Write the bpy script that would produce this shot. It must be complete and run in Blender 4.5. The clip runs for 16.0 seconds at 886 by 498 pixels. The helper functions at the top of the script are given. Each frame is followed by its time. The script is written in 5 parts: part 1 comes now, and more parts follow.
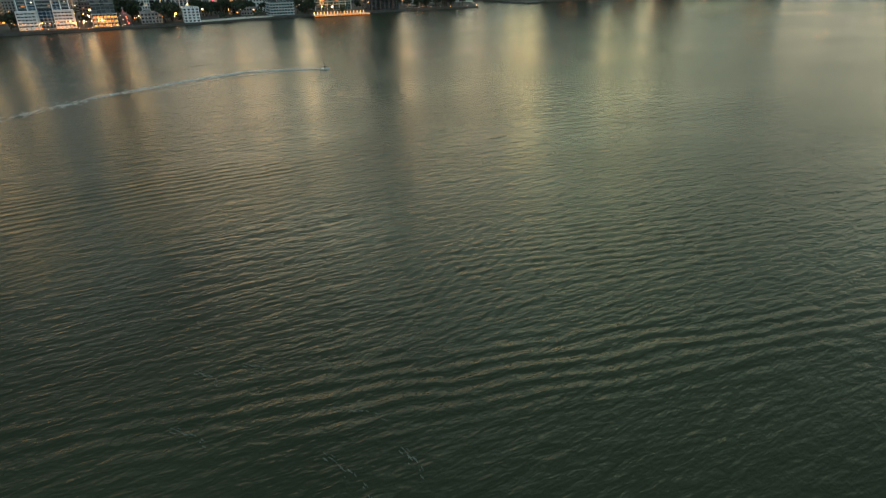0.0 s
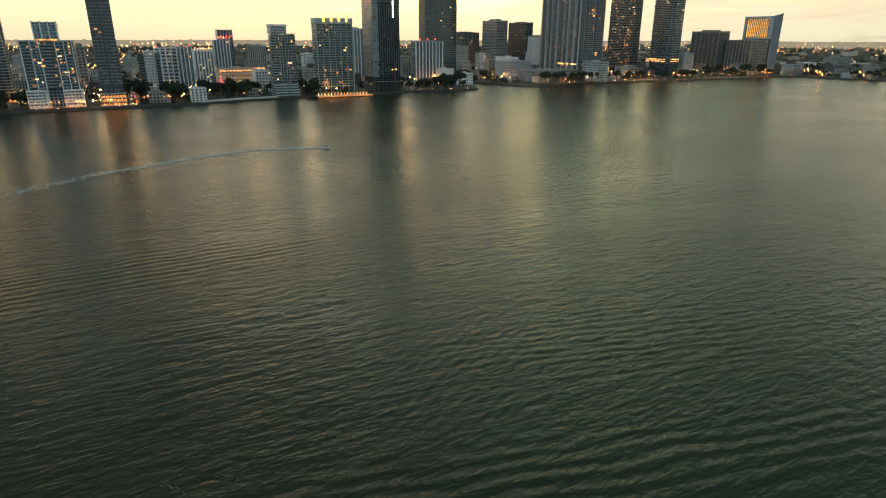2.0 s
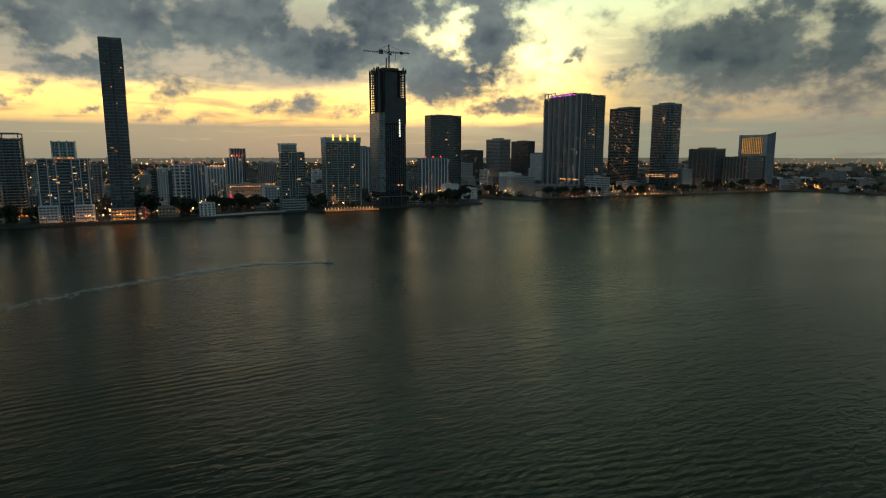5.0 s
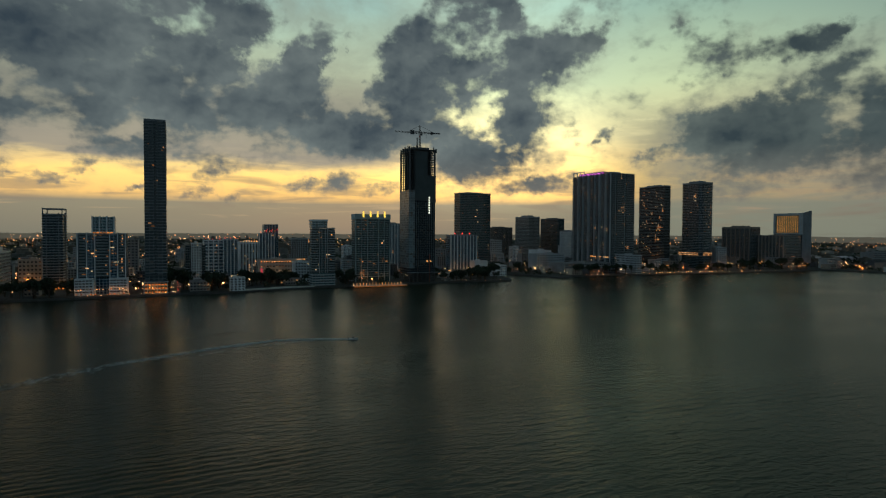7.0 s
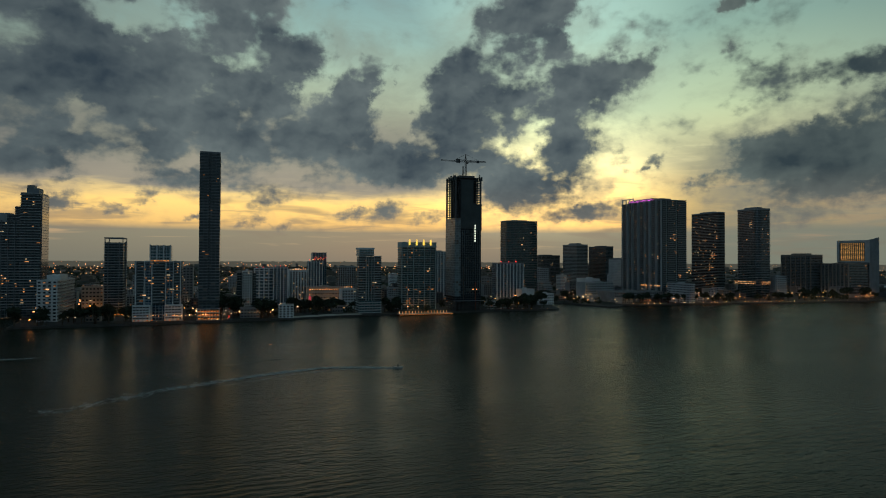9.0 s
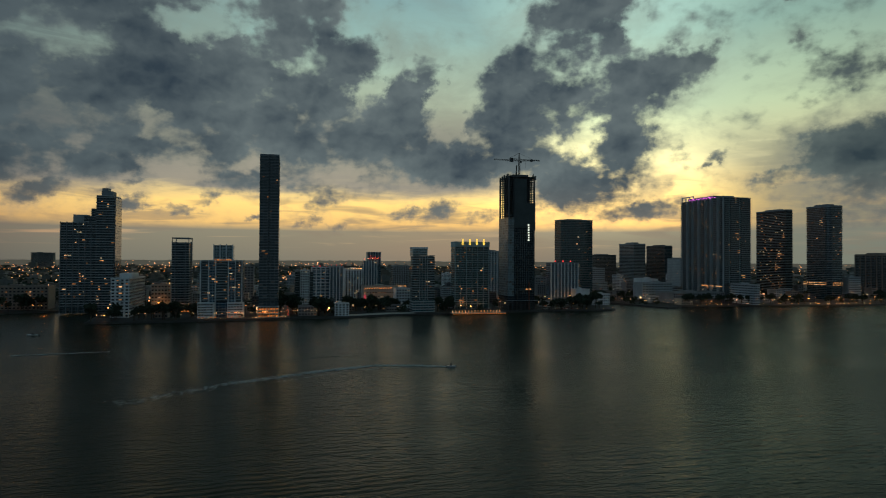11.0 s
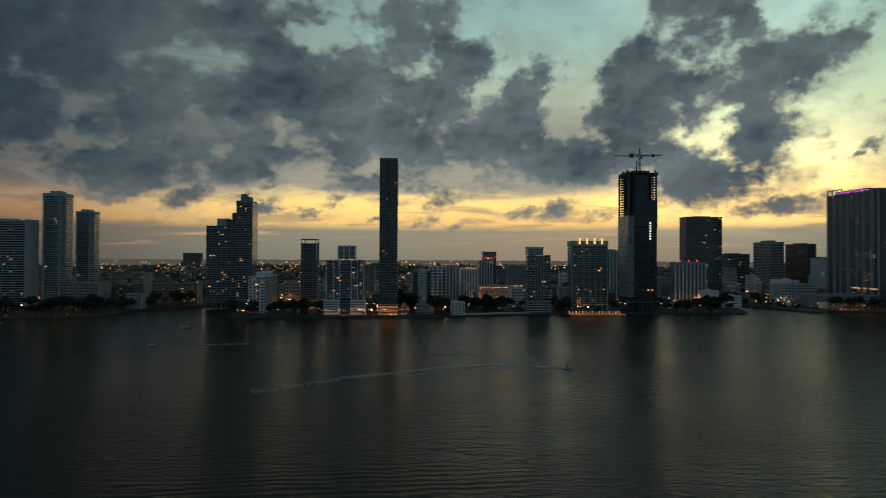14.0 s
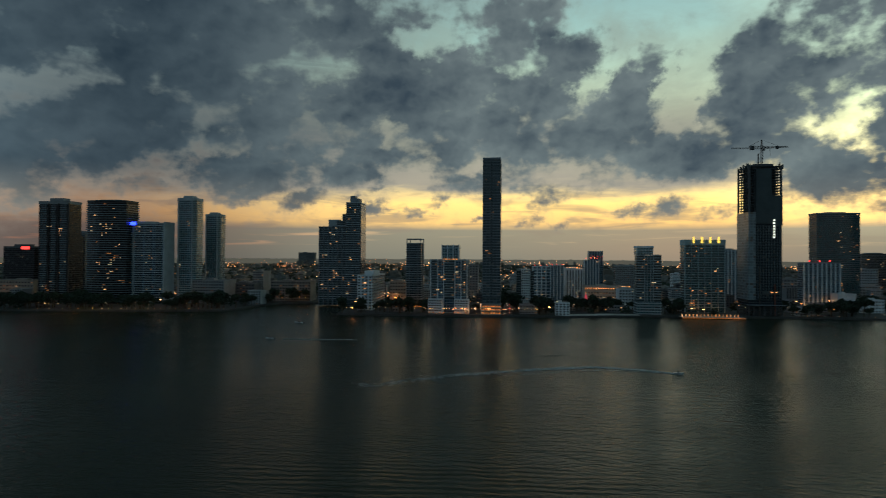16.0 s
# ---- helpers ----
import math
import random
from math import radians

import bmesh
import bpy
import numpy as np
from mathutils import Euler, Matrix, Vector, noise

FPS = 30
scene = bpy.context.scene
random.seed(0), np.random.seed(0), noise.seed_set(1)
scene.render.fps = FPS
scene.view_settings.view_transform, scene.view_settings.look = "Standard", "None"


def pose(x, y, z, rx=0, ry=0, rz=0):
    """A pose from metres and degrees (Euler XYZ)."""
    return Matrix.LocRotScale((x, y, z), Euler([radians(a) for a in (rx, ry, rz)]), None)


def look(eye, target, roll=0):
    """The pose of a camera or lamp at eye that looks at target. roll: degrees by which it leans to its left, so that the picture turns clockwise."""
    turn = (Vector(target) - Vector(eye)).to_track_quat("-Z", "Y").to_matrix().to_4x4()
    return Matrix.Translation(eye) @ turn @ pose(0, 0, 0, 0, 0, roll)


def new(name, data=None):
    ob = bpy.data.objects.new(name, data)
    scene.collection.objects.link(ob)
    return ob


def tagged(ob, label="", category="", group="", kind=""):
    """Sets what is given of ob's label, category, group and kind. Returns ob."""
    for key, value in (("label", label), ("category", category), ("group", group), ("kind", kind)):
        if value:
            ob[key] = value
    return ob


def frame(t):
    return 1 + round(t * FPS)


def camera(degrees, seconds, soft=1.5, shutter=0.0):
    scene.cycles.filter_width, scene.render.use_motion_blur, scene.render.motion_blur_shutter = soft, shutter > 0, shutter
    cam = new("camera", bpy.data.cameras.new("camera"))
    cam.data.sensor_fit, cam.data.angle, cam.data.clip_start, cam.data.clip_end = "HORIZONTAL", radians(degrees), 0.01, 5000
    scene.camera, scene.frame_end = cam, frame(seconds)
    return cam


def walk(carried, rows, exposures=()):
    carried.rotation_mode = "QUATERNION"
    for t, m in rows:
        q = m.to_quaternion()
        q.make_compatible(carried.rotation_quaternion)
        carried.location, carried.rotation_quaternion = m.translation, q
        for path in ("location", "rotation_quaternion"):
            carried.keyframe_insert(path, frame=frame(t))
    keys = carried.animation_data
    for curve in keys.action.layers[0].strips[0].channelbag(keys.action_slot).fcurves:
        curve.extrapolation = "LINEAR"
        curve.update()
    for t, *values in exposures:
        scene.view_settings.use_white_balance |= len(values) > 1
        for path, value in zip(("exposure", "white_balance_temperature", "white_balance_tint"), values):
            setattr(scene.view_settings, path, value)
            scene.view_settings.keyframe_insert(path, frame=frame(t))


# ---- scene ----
# ---------- camera ----------
cam = camera(72.9, 16.0, soft=1.0, shutter=0.6)
PATH = [
    (0, (-23.35, -768.19, 75.11), (17.67, -688.65, 30.5), -0.28),
    (0.5, (-22.17, -766.17, 75.11), (19.51, -685.44, 33.31), -0.10),
    (1, (-20.98, -764.14, 75.11), (21.14, -682.28, 36.06), -0.22),
    (1.5, (-19.79, -762.12, 75.1), (22.95, -679.28, 38.9), 0.00),
    (2, (-18.61, -760.12, 75.1), (24.66, -676.36, 41.75), 0.14),
    (2.5, (-17.42, -758.15, 75.09), (26.26, -673.55, 44.53), 0.16),
    (3, (-16.24, -756.24, 75.08), (27.82, -670.85, 47.36), 0.12),
    (3.5, (-15.06, -754.38, 75.07), (29.36, -668.29, 50.29), 0.12),
    (4, (-13.91, -752.61, 75.04), (30.82, -665.85, 53.32), 0.19),
    (6.5, (-8.33, -744.25, 74.74), (33.98, -653.84, 68.67), 0.28),
    (7, (-7.37, -742.84, 74.71), (33.14, -651.46, 71.76), 0.30),
    (7.5, (-6.57, -741.76, 74.69), (32.45, -649.69, 74.84), 0.33),
    (8, (-5.97, -741.03, 74.67), (31.15, -648.19, 76.28), 0.31),
    (8.5, (-5.57, -740.69, 74.66), (29.25, -646.96, 76.36), 0.28),
    (9, (-5.37, -740.72, 74.66), (27.92, -646.44, 76.35), 0.28),
    (11.5, (-5.33, -742.56, 74.75), (16.84, -645.05, 76.26), 0.31),
    (12, (-5.27, -742.94, 74.76), (14.24, -644.87, 76.26), 0.27),
    (12.5, (-5.13, -743.31, 74.78), (11.59, -644.73, 76.25), 0.26),
    (13, (-4.92, -743.64, 74.8), (8.91, -644.61, 76.24), 0.24),
    (13.5, (-4.65, -743.9, 74.82), (5.35, -644.41, 76.23), 0.24),
    (14, (-4.34, -744.09, 74.84), (1.4, -644.27, 76.22), 0.27),
    (14.5, (-4.02, -744.19, 74.86), (-2.68, -644.21, 76.22), 0.29),
    (15, (-3.73, -744.2, 74.87), (-6.66, -644.25, 76.2), 0.32),
    (15.5, (-3.46, -744.16, 74.88), (-10.42, -644.41, 76.14), 0.38),
    (16, (-3.22, -744.09, 74.88), (-14.75, -644.77, 76.08), 0.34),
]
EXPOSURES = [(0, 2.43, 6950, 7), (1.5, 2.3, 7000, 8), (3.0, 1.45, 6850, 3), (4.0, 0.94, 6550, 2), (6.5, 0.2, 6000, 1), (8.0, 0.0, 5850, 0), (12.0, 0.0, 5700, 0), (14.0, 0.08, 5650, 0), (16.0, 0.28, 5650, -1)]
walk(cam, [(t, look(eye, target, roll)) for t, eye, target, roll in PATH], EXPOSURES)

# ---------- sky and light ----------
SUNSET = 16.0          # degrees to the right of straight inland (+y)


class Net:
    """Short hand for building node trees."""

    def __init__(self, tree):
        self.tree = tree

    def put(self, kind, **values):
        node = self.tree.nodes.new(kind)
        for key, value in values.items():
            setattr(node, key, value)
        return node

    def feed(self, socket, value):
        if value is None:
            return
        if isinstance(value, bpy.types.NodeSocket):
            self.tree.links.new(value, socket)
        else:
            socket.default_value = value

    def math(self, op, a, b=None, c=None, clamp=False):
        node = self.put("ShaderNodeMath", operation=op, use_clamp=clamp)
        for socket, value in zip(node.inputs, (a, b, c)):
            self.feed(socket, value)
        return node.outputs[0]

    def vec(self, op, a, b=None):
        node = self.put("ShaderNodeVectorMath", operation=op)
        self.feed(node.inputs[0], a)
        self.feed(node.inputs[1], b)
        return node.outputs["Value"] if op in ("DOT_PRODUCT", "LENGTH") else node.outputs[0]

    def mix(self, factor, a, b, blend="MIX"):
        node = self.put("ShaderNodeMix", data_type="RGBA", blend_type=blend)
        self.feed(node.inputs[0], factor)
        self.feed(node.inputs[6], a)
        self.feed(node.inputs[7], b)
        return node.outputs[2]

    def noise(self, vector, scale, detail=4.0, rough=0.55, distort=0.0, out=0):
        node = self.put("ShaderNodeTexNoise")
        self.feed(node.inputs["Vector"], vector)
        node.inputs["Scale"].default_value = scale
        node.inputs["Detail"].default_value = detail
        node.inputs["Roughness"].default_value = rough
        node.inputs["Distortion"].default_value = distort
        return node.outputs[out]

    def puffs(self, vector, scale, detail=3.0, rough=0.5):
        """Rounded heaps, 0 in the creases to about 1 on the crests."""
        node = self.put("ShaderNodeTexVoronoi", feature="SMOOTH_F1", voronoi_dimensions="2D")
        self.feed(node.inputs["Vector"], vector)
        node.inputs["Scale"].default_value = scale
        node.inputs["Detail"].default_value = detail
        node.inputs["Roughness"].default_value = rough
        node.inputs["Lacunarity"].default_value = 2.3
        node.inputs["Smoothness"].default_value = 0.6
        return self.math("SUBTRACT", 1.0, self.math("MULTIPLY", node.outputs["Distance"], 1.3))

    def span(self, value, lo, hi, to_lo=0.0, to_hi=1.0, kind="SMOOTHSTEP"):
        node = self.put("ShaderNodeMapRange", interpolation_type=kind)
        for socket, v in zip(node.inputs, (value, lo, hi, to_lo, to_hi)):
            self.feed(socket, v)
        return node.outputs[0]

    def ramp(self, value, stops, mode="LINEAR"):
        node = self.put("ShaderNodeValToRGB")
        node.color_ramp.interpolation = mode
        points = node.color_ramp.elements
        while len(points) < len(stops):
            points.new(0.5)
        for point, (place, colour) in zip(points, stops):
            point.position, point.color = place, (*colour, 1.0)
        self.feed(node.inputs[0], value)
        return node.outputs[0]


# azimuth (degrees to the left of inland), elevation, half width, half height, weight of the cloud masses and of the gaps in them
CLOUDS_SOUTH = [
    (13.4, 15.1, 6.4, 3.3, 1.0), (5.4, 16.4, 5.8, 3.8, 1.0), (-0.0, 20.4, 4.4, 2.7, 1.0), (-1.3, 14.4, 4.8, 3.5, 0.95), (-5.9, 17.9, 3.0, 2.8, 0.8),
    (-8.7, 12.2, 6.5, 3.3, 0.95), (-12.4, 17.4, 2.1, 1.5, 0.8), (-15.3, 9.4, 4.6, 2.2, 1.0), (-17.8, 12.9, 3.2, 2.0, 0.95), (14.8, 9.3, 3.1, 2.3, 0.8),
    (5.9, 11.6, 5.5, 2.6, 1.0), (-2.5, 11.0, 6.5, 2.4, 1.0), (4.4, 6.9, 3.0, 1.3, 0.75), (7.0, 5.5, 1.1, 0.7, 0.7), (13.4, 4.4, 1.1, 0.7, 0.8), (9.3, 4.0, 1.2, 0.4, 0.75),
    (3.2, 3.5, 0.6, 0.3, 0.7), (-1.8, 3.3, 1.1, 0.5, 0.7), (-4.2, 3.0, 0.8, 0.4, 0.7),
]
CLOUDS_MIDDLE = [
    (-3.0, 5.1, 1.7, 0.6, 0.6), (-11.5, 4.4, 1.4, 0.6, 0.75), (-13.9, 4.5, 1.4, 0.9, 0.75), (-17.8, 4.0, 1.8, 0.7, 0.7), (15.5, 5.7, 0.7, 0.4, 0.5),
    (13.6, 6.1, 1.2, 0.4, 0.5), (7.8, 8.5, 4.4, 1.3, 0.45), (-4.0, 6.6, 5.2, 1.7, 0.4), (-22.2, 14.6, 4.8, 4.1, 1.0), (-27.4, 21.4, 4.0, 3.1, 0.95),
    (-30.9, 15.4, 3.8, 3.0, 0.85), (-35.0, 16.5, 3.0, 1.9, 0.95), (-37.0, 17.3, 1.9, 1.2, 0.8), (-27.4, 7.3, 4.5, 2.8, 1.0), (-30.6, 10.7, 2.7, 2.4, 0.95),
    (-22.5, 10.5, 3.2, 2.7, 0.8), (-33.6, 4.5, 2.3, 0.8, 0.85), (-30.2, 4.2, 1.7, 0.7, 0.7),
]
CLOUDS_NORTH = [
    (-46.2, 14.8, 3.4, 1.8, 0.5), (-40.8, 14.4, 1.3, 1.0, 0.4), (-46.2, 16.9, 2.0, 0.9, 0.45), (-53.5, 15.0, 2.8, 1.4, 0.8), (-56.0, 15.7, 1.2, 1.1, 0.6),
    (-48.5, 8.5, 3.3, 2.5, 1.0), (-54.2, 8.6, 3.7, 2.9, 1.0), (-56.2, 11.2, 1.4, 1.4, 0.9), (-51.2, 10.4, 1.6, 1.2, 0.8), (-53.4, 10.9, 0.8, 0.6, 0.7),
    (-43.9, 7.2, 1.4, 1.0, 0.7), (-49.6, 4.4, 3.6, 1.6, 0.6), (-52.2, 6.1, 5.2, 1.5, 0.8), (-46.0, 21.3, 1.8, 0.7, 0.6), (-36.6, 9.8, 1.0, 1.7, 0.35),
    (-38.9, 8.7, 1.0, 0.7, 0.6),
]
CLOUDS_FAR_SOUTH = [
    (-11.1, 15.3, 2.4, 2.2, 0.9), (-12.4, 17.8, 1.7, 1.6, 0.85), (-7.0, 19.0, 2.2, 1.6, 0.8), (-55.5, 7.4, 5.0, 2.6, 0.9), (-58.0, 11.4, 3.2, 2.4, 0.75), (-60.5, 5.0, 4.0, 2.0, 0.6),
    (11.0, 19.5, 9.0, 3.6, 0.95), (1.0, 17.5, 7.0, 2.5, 0.7),
    (40.8, 17.7, 6.5, 4.3, 1.0), (29.0, 17.5, 11.3, 4.8, 1.0), (35.7, 11.2, 6.4, 4.2, 0.95), (41.7, 7.7, 3.1, 3.4, 0.9), (22.1, 11.3, 7.8, 3.6, 0.8),
    (24.1, 7.6, 5.2, 2.2, 0.9), (34.2, 5.7, 1.8, 1.0, 0.8), (19.9, 5.3, 1.8, 1.0, 0.85), (24.8, 5.5, 1.7, 1.0, 0.8), (28.2, 7.8, 2.0, 1.8, 0.8),
    (41.6, 4.3, 2.1, 1.2, 0.6),
]
GAPS = [
    (8.0, 19.8, 2.5, 1.1, 0.9), (-1.3, 16.9, 1.9, 1.8, 0.35), (9.5, 11.1, 2.5, 1.2, 0.5), (-7.3, 15.5, 1.3, 1.3, 0.7), (-14.2, 12.8, 1.4, 1.7, 0.8),
    (-13.4, 20.9, 4.8, 3.2, 1.0), (-15.6, 14.9, 1.8, 1.7, 0.6), (-26.6, 10.0, 0.7, 1.0, 0.3), (-28.2, 11.4, 1.2, 0.6, 0.4), (-31.9, 21.4, 1.0, 1.2, 0.4), (41.6, 13.2, 3.4, 1.0, 0.6),
    (26.9, 9.9, 2.0, 0.9, 0.5), (8.0, 21.3, 5.7, 2.0, 0.5), (33.5, 4.7, 2.7, 0.8, 0.4),
]


def build_sky():
    world = bpy.data.worlds.new("dusk_sky")
    scene.world = world
    world.use_nodes = True
    world.node_tree.nodes.clear()
    n = Net(world.node_tree)
    way = n.put("ShaderNodeTexCoord").outputs["Generated"]
    split = n.put("ShaderNodeSeparateXYZ")
    n.feed(split.inputs[0], way)
    x, y, z = split.outputs
    deg = 180 / math.pi
    az = n.math("MULTIPLY", n.math("ARCTAN2", n.math("MULTIPLY", x, -1.0), y), deg)
    el = n.math("MULTIPLY", n.math("ARCSINE", z), deg)
    flat = n.put("ShaderNodeCombineXYZ")
    n.feed(flat.inputs[0], az), n.feed(flat.inputs[1], el)
    plane = flat.outputs[0]
    # clear sky: warm over the place where the sun went down, teal above, duller to the sides, blue grey opposite
    up = n.math("DIVIDE", el, 90.0)
    west = n.ramp(up, [(0.0, (0.225, 0.196, 0.14)), (0.029, (0.295, 0.245, 0.163)), (0.033, (1.0, 0.55, 0.17)), (0.055, (1.28, 0.77, 0.22)),
                       (0.095, (0.90, 0.72, 0.36)), (0.15, (0.66, 0.70, 0.44)), (0.22, (0.37, 0.49, 0.41)), (0.28, (0.25, 0.36, 0.35)), (0.36, (0.13, 0.205, 0.23)), (0.5, (0.08, 0.125, 0.15)), (1.0, (0.06, 0.085, 0.105))])
    dull = n.ramp(up, [(0.0, (0.12, 0.098, 0.085)), (0.027, (0.165, 0.115, 0.093)), (0.042, (0.44, 0.235, 0.12)), (0.07, (0.38, 0.25, 0.16)),
                       (0.12, (0.34, 0.33, 0.26)), (0.18, (0.22, 0.28, 0.26)), (0.26, (0.13, 0.20, 0.215)), (0.36, (0.085, 0.13, 0.15)), (0.5, (0.075, 0.115, 0.135)), (1.0, (0.06, 0.085, 0.105))])
    east = n.ramp(up, [(0.0, (0.094, 0.145, 0.185)), (0.08, (0.108, 0.176, 0.222)), (0.25, (0.102, 0.158, 0.202)), (1.0, (0.055, 0.085, 0.108))])
    side = n.vec("DOT_PRODUCT", way, (math.sin(radians(SUNSET)), math.cos(radians(SUNSET)), 0.0))
    clear = n.mix(n.span(side, 0.56, 0.96), dull, west)
    clear = n.mix(n.span(side, 0.0, 0.45), east, clear)
    lobe = n.vec("MULTIPLY", n.vec("SUBTRACT", plane, (-28.5, 8.0, 0.0)), (1 / 15.0, 1 / 8.0, 0.0))
    lobe = n.math("SUBTRACT", 1.0, n.vec("DOT_PRODUCT", lobe, lobe), clamp=True)
    clear = n.mix(n.math("MULTIPLY", lobe, lobe), clear, n.mix(1.0, clear, (2.3, 2.2, 1.85, 1.0), "MULTIPLY"))
    sky = n.put("ShaderNodeTexSky", sky_type="NISHITA", sun_disc=False, sun_elevation=radians(1.0), sun_rotation=radians(SUNSET))
    clear = n.mix(0.04, clear, n.mix(1.0, sky.outputs[0], (0.1, 0.1, 0.1, 1.0), "MULTIPLY"), "ADD")
    # level streaks low down
    bars = n.noise(n.vec("MULTIPLY", plane, (0.12, 0.9, 1.0)), 1.0, 3.0, 0.55, 0.6)
    streak = n.math("MULTIPLY", n.span(bars, 0.47, 0.66), n.span(n.math("ABSOLUTE", n.math("SUBTRACT", el, 4.5)), 4.6, 1.2))
    clear = n.mix(n.math("MULTIPLY", streak, 0.62), clear, n.mix(n.span(side, 0.6, 0.95), (0.20, 0.14, 0.11, 1.0), (0.30, 0.21, 0.14, 1.0)))
    salmon = n.math("MULTIPLY", n.span(n.noise(n.vec("MULTIPLY", plane, (0.09, 1.5, 1.0)), 1.0, 3.0, 0.55, 0.5), 0.55, 0.68), n.math("MULTIPLY", n.span(el, 0.7, 1.2), n.span(el, 2.9, 2.3)))
    clear = n.mix(n.math("MULTIPLY", salmon, n.span(az, 0.0, 20.0, 0.5, 0.9)), clear, n.mix(n.span(side, 0.6, 0.95), (0.40, 0.175, 0.10, 1.0), (0.60, 0.38, 0.20, 1.0)))
    # thin veil high up
    veil = n.span(n.noise(n.vec("MULTIPLY", plane, (0.07, 0.16, 1.0)), 1.0, 6.0, 0.62, 0.8), 0.45, 0.7)
    clear = n.mix(n.math("MULTIPLY", veil, n.span(el, 5.0, 12.0, 0.0, 0.38)), clear, (0.26, 0.27, 0.23, 1.0))
    # mauve bank of high haze under the cloud base
    bank = n.noise(n.vec("MULTIPLY", plane, (0.10, 0.42, 1.0)), 1.0, 5.0, 0.55, 0.8)
    rise = n.math("ADD", el, n.math("MULTIPLY", n.math("SUBTRACT", bank, 0.5), 3.6))
    bank = n.math("MULTIPLY", n.math("MULTIPLY", n.span(rise, 5.0, 6.8), n.span(rise, 17.0, 11.0)), n.span(az, -30.0, -14.0))
    clear = n.mix(n.math("MULTIPLY", bank, n.span(az, 5.0, 25.0, 0.88, 0.97)), clear, n.mix(n.span(side, 0.6, 0.97), (0.145, 0.127, 0.117, 1.0), (0.33, 0.275, 0.225, 1.0)))
    grey = n.math("MULTIPLY", n.math("MULTIPLY", n.span(az, -36.0, -46.0), n.span(el, 13.0, 8.0)), n.span(bars, 0.7, 0.45, 0.25, 0.85))
    clear = n.mix(grey, clear, (0.225, 0.213, 0.155, 1.0))
    north = n.span(az, -32.0, -46.0)
    clear = n.mix(n.math("MULTIPLY", north, n.span(el, 8.0, 13.0)), clear, n.mix(1.0, clear, (1.02, 1.02, 0.92, 1.0), "MULTIPLY"))
    # bright patch mostly above the view, added to lift the water's reflection
    high = n.vec("MULTIPLY", n.vec("SUBTRACT", plane, (-30.0, 30.0, 0.0)), (1 / 16.0, 1 / 15.0, 0.0))
    high = n.math("SUBTRACT", 1.0, n.vec("DOT_PRODUCT", high, high), clamp=True)
    clear = n.mix(high, clear, n.mix(1.0, clear, (1.9, 1.8, 1.6, 1.0), "MULTIPLY"))
    clear = n.mix(n.math("MULTIPLY", n.span(az, 14.0, 36.0), n.span(el, 16.0, 10.0)), clear, n.mix(1.0, clear, (0.66, 0.60, 0.60, 1.0), "MULTIPLY"))
    sheet = n.math("MULTIPLY", n.math("MULTIPLY", n.span(az, 2.0, 24.0), n.span(rise, 7.0, 12.0)), n.span(bars, 0.3, 0.75, 0.92, 0.6))
    clear = n.mix(sheet, clear, (0.105, 0.115, 0.113, 1.0))
    # clouds
    bend = n.noise(plane, 0.28, 6.0, 0.6, out=1)
    bend = n.vec("MULTIPLY", n.vec("SUBTRACT", bend, (0.5, 0.5, 0.5)), (5.2, 3.4, 0.0))
    fade = n.span(el, 1.5, 10.0, 0.26, 1.0)
    moved = n.put("ShaderNodeVectorMath", operation="SCALE")
    n.feed(moved.inputs[0], bend)
    n.feed(moved.inputs["Scale"], fade)
    warped = n.vec("ADD", plane, moved.outputs[0])
    curl = n.noise(plane, 1.1, 5.0, 0.6, out=1)
    warped = n.vec("ADD", warped, n.vec("MULTIPLY", n.vec("SUBTRACT", curl, (0.5, 0.5, 0.5)), (2.2, 1.5, 0.0)))
    total = soft = None
    for a, e, ra, re, weight in CLOUDS_SOUTH + CLOUDS_MIDDLE + CLOUDS_NORTH + CLOUDS_FAR_SOUTH:
        away_from = n.vec("SUBTRACT", warped, (a, e, 0.0))
        lean = 1.1 if re < 1.4 else 0.25
        dx = n.vec("DOT_PRODUCT", away_from, (0.66 / ra, 0.66 * lean / ra, 0.0))
        dy = n.vec("DOT_PRODUCT", away_from, (0.0, 0.66 / re, 0.0))
        dd = n.math("ADD", n.math("MULTIPLY", dx, dx), n.math("MULTIPLY", dy, dy))
        lump = n.math("MULTIPLY", n.math("SUBTRACT", 1.0, dd, clamp=True), weight)
        skirt = n.math("MULTIPLY", n.math("SUBTRACT", 1.0, n.math("MULTIPLY", dd, 0.34), clamp=True), weight)
        total = lump if total is None else n.math("SMOOTH_MAX", total, lump, 0.15)
        soft = skirt if soft is None else n.math("MAXIMUM", soft, skirt)
    for a, e, ra, re, weight in GAPS:
        d = n.vec("MULTIPLY", n.vec("SUBTRACT", warped, (a, e, 0.0)), (0.62 / ra, 0.62 / re, 0.0))
        total = n.math("SUBTRACT", total, n.math("MULTIPLY", n.math("SUBTRACT", 1.0, n.vec("DOT_PRODUCT", d, d), clamp=True), weight * 0.62))
    dome = n.vec("MULTIPLY", way, (1.0, 1.0, 2.2))
    far = n.span(n.noise(dome, 3.2, 7.0, 0.6, 0.4), 0.34, 0.56)
    loose = n.math("MULTIPLY", n.math("MULTIPLY", far, n.span(el, 21.0, 32.0, 0.0, 0.8)), n.span(high, 0.0, 0.5, 1.0, 0.3))
    away = n.math("MULTIPLY", n.math("MULTIPLY", far, n.span(side, 0.5, 0.1, 0.0, 0.8)), n.span(el, 2.0, 6.0))
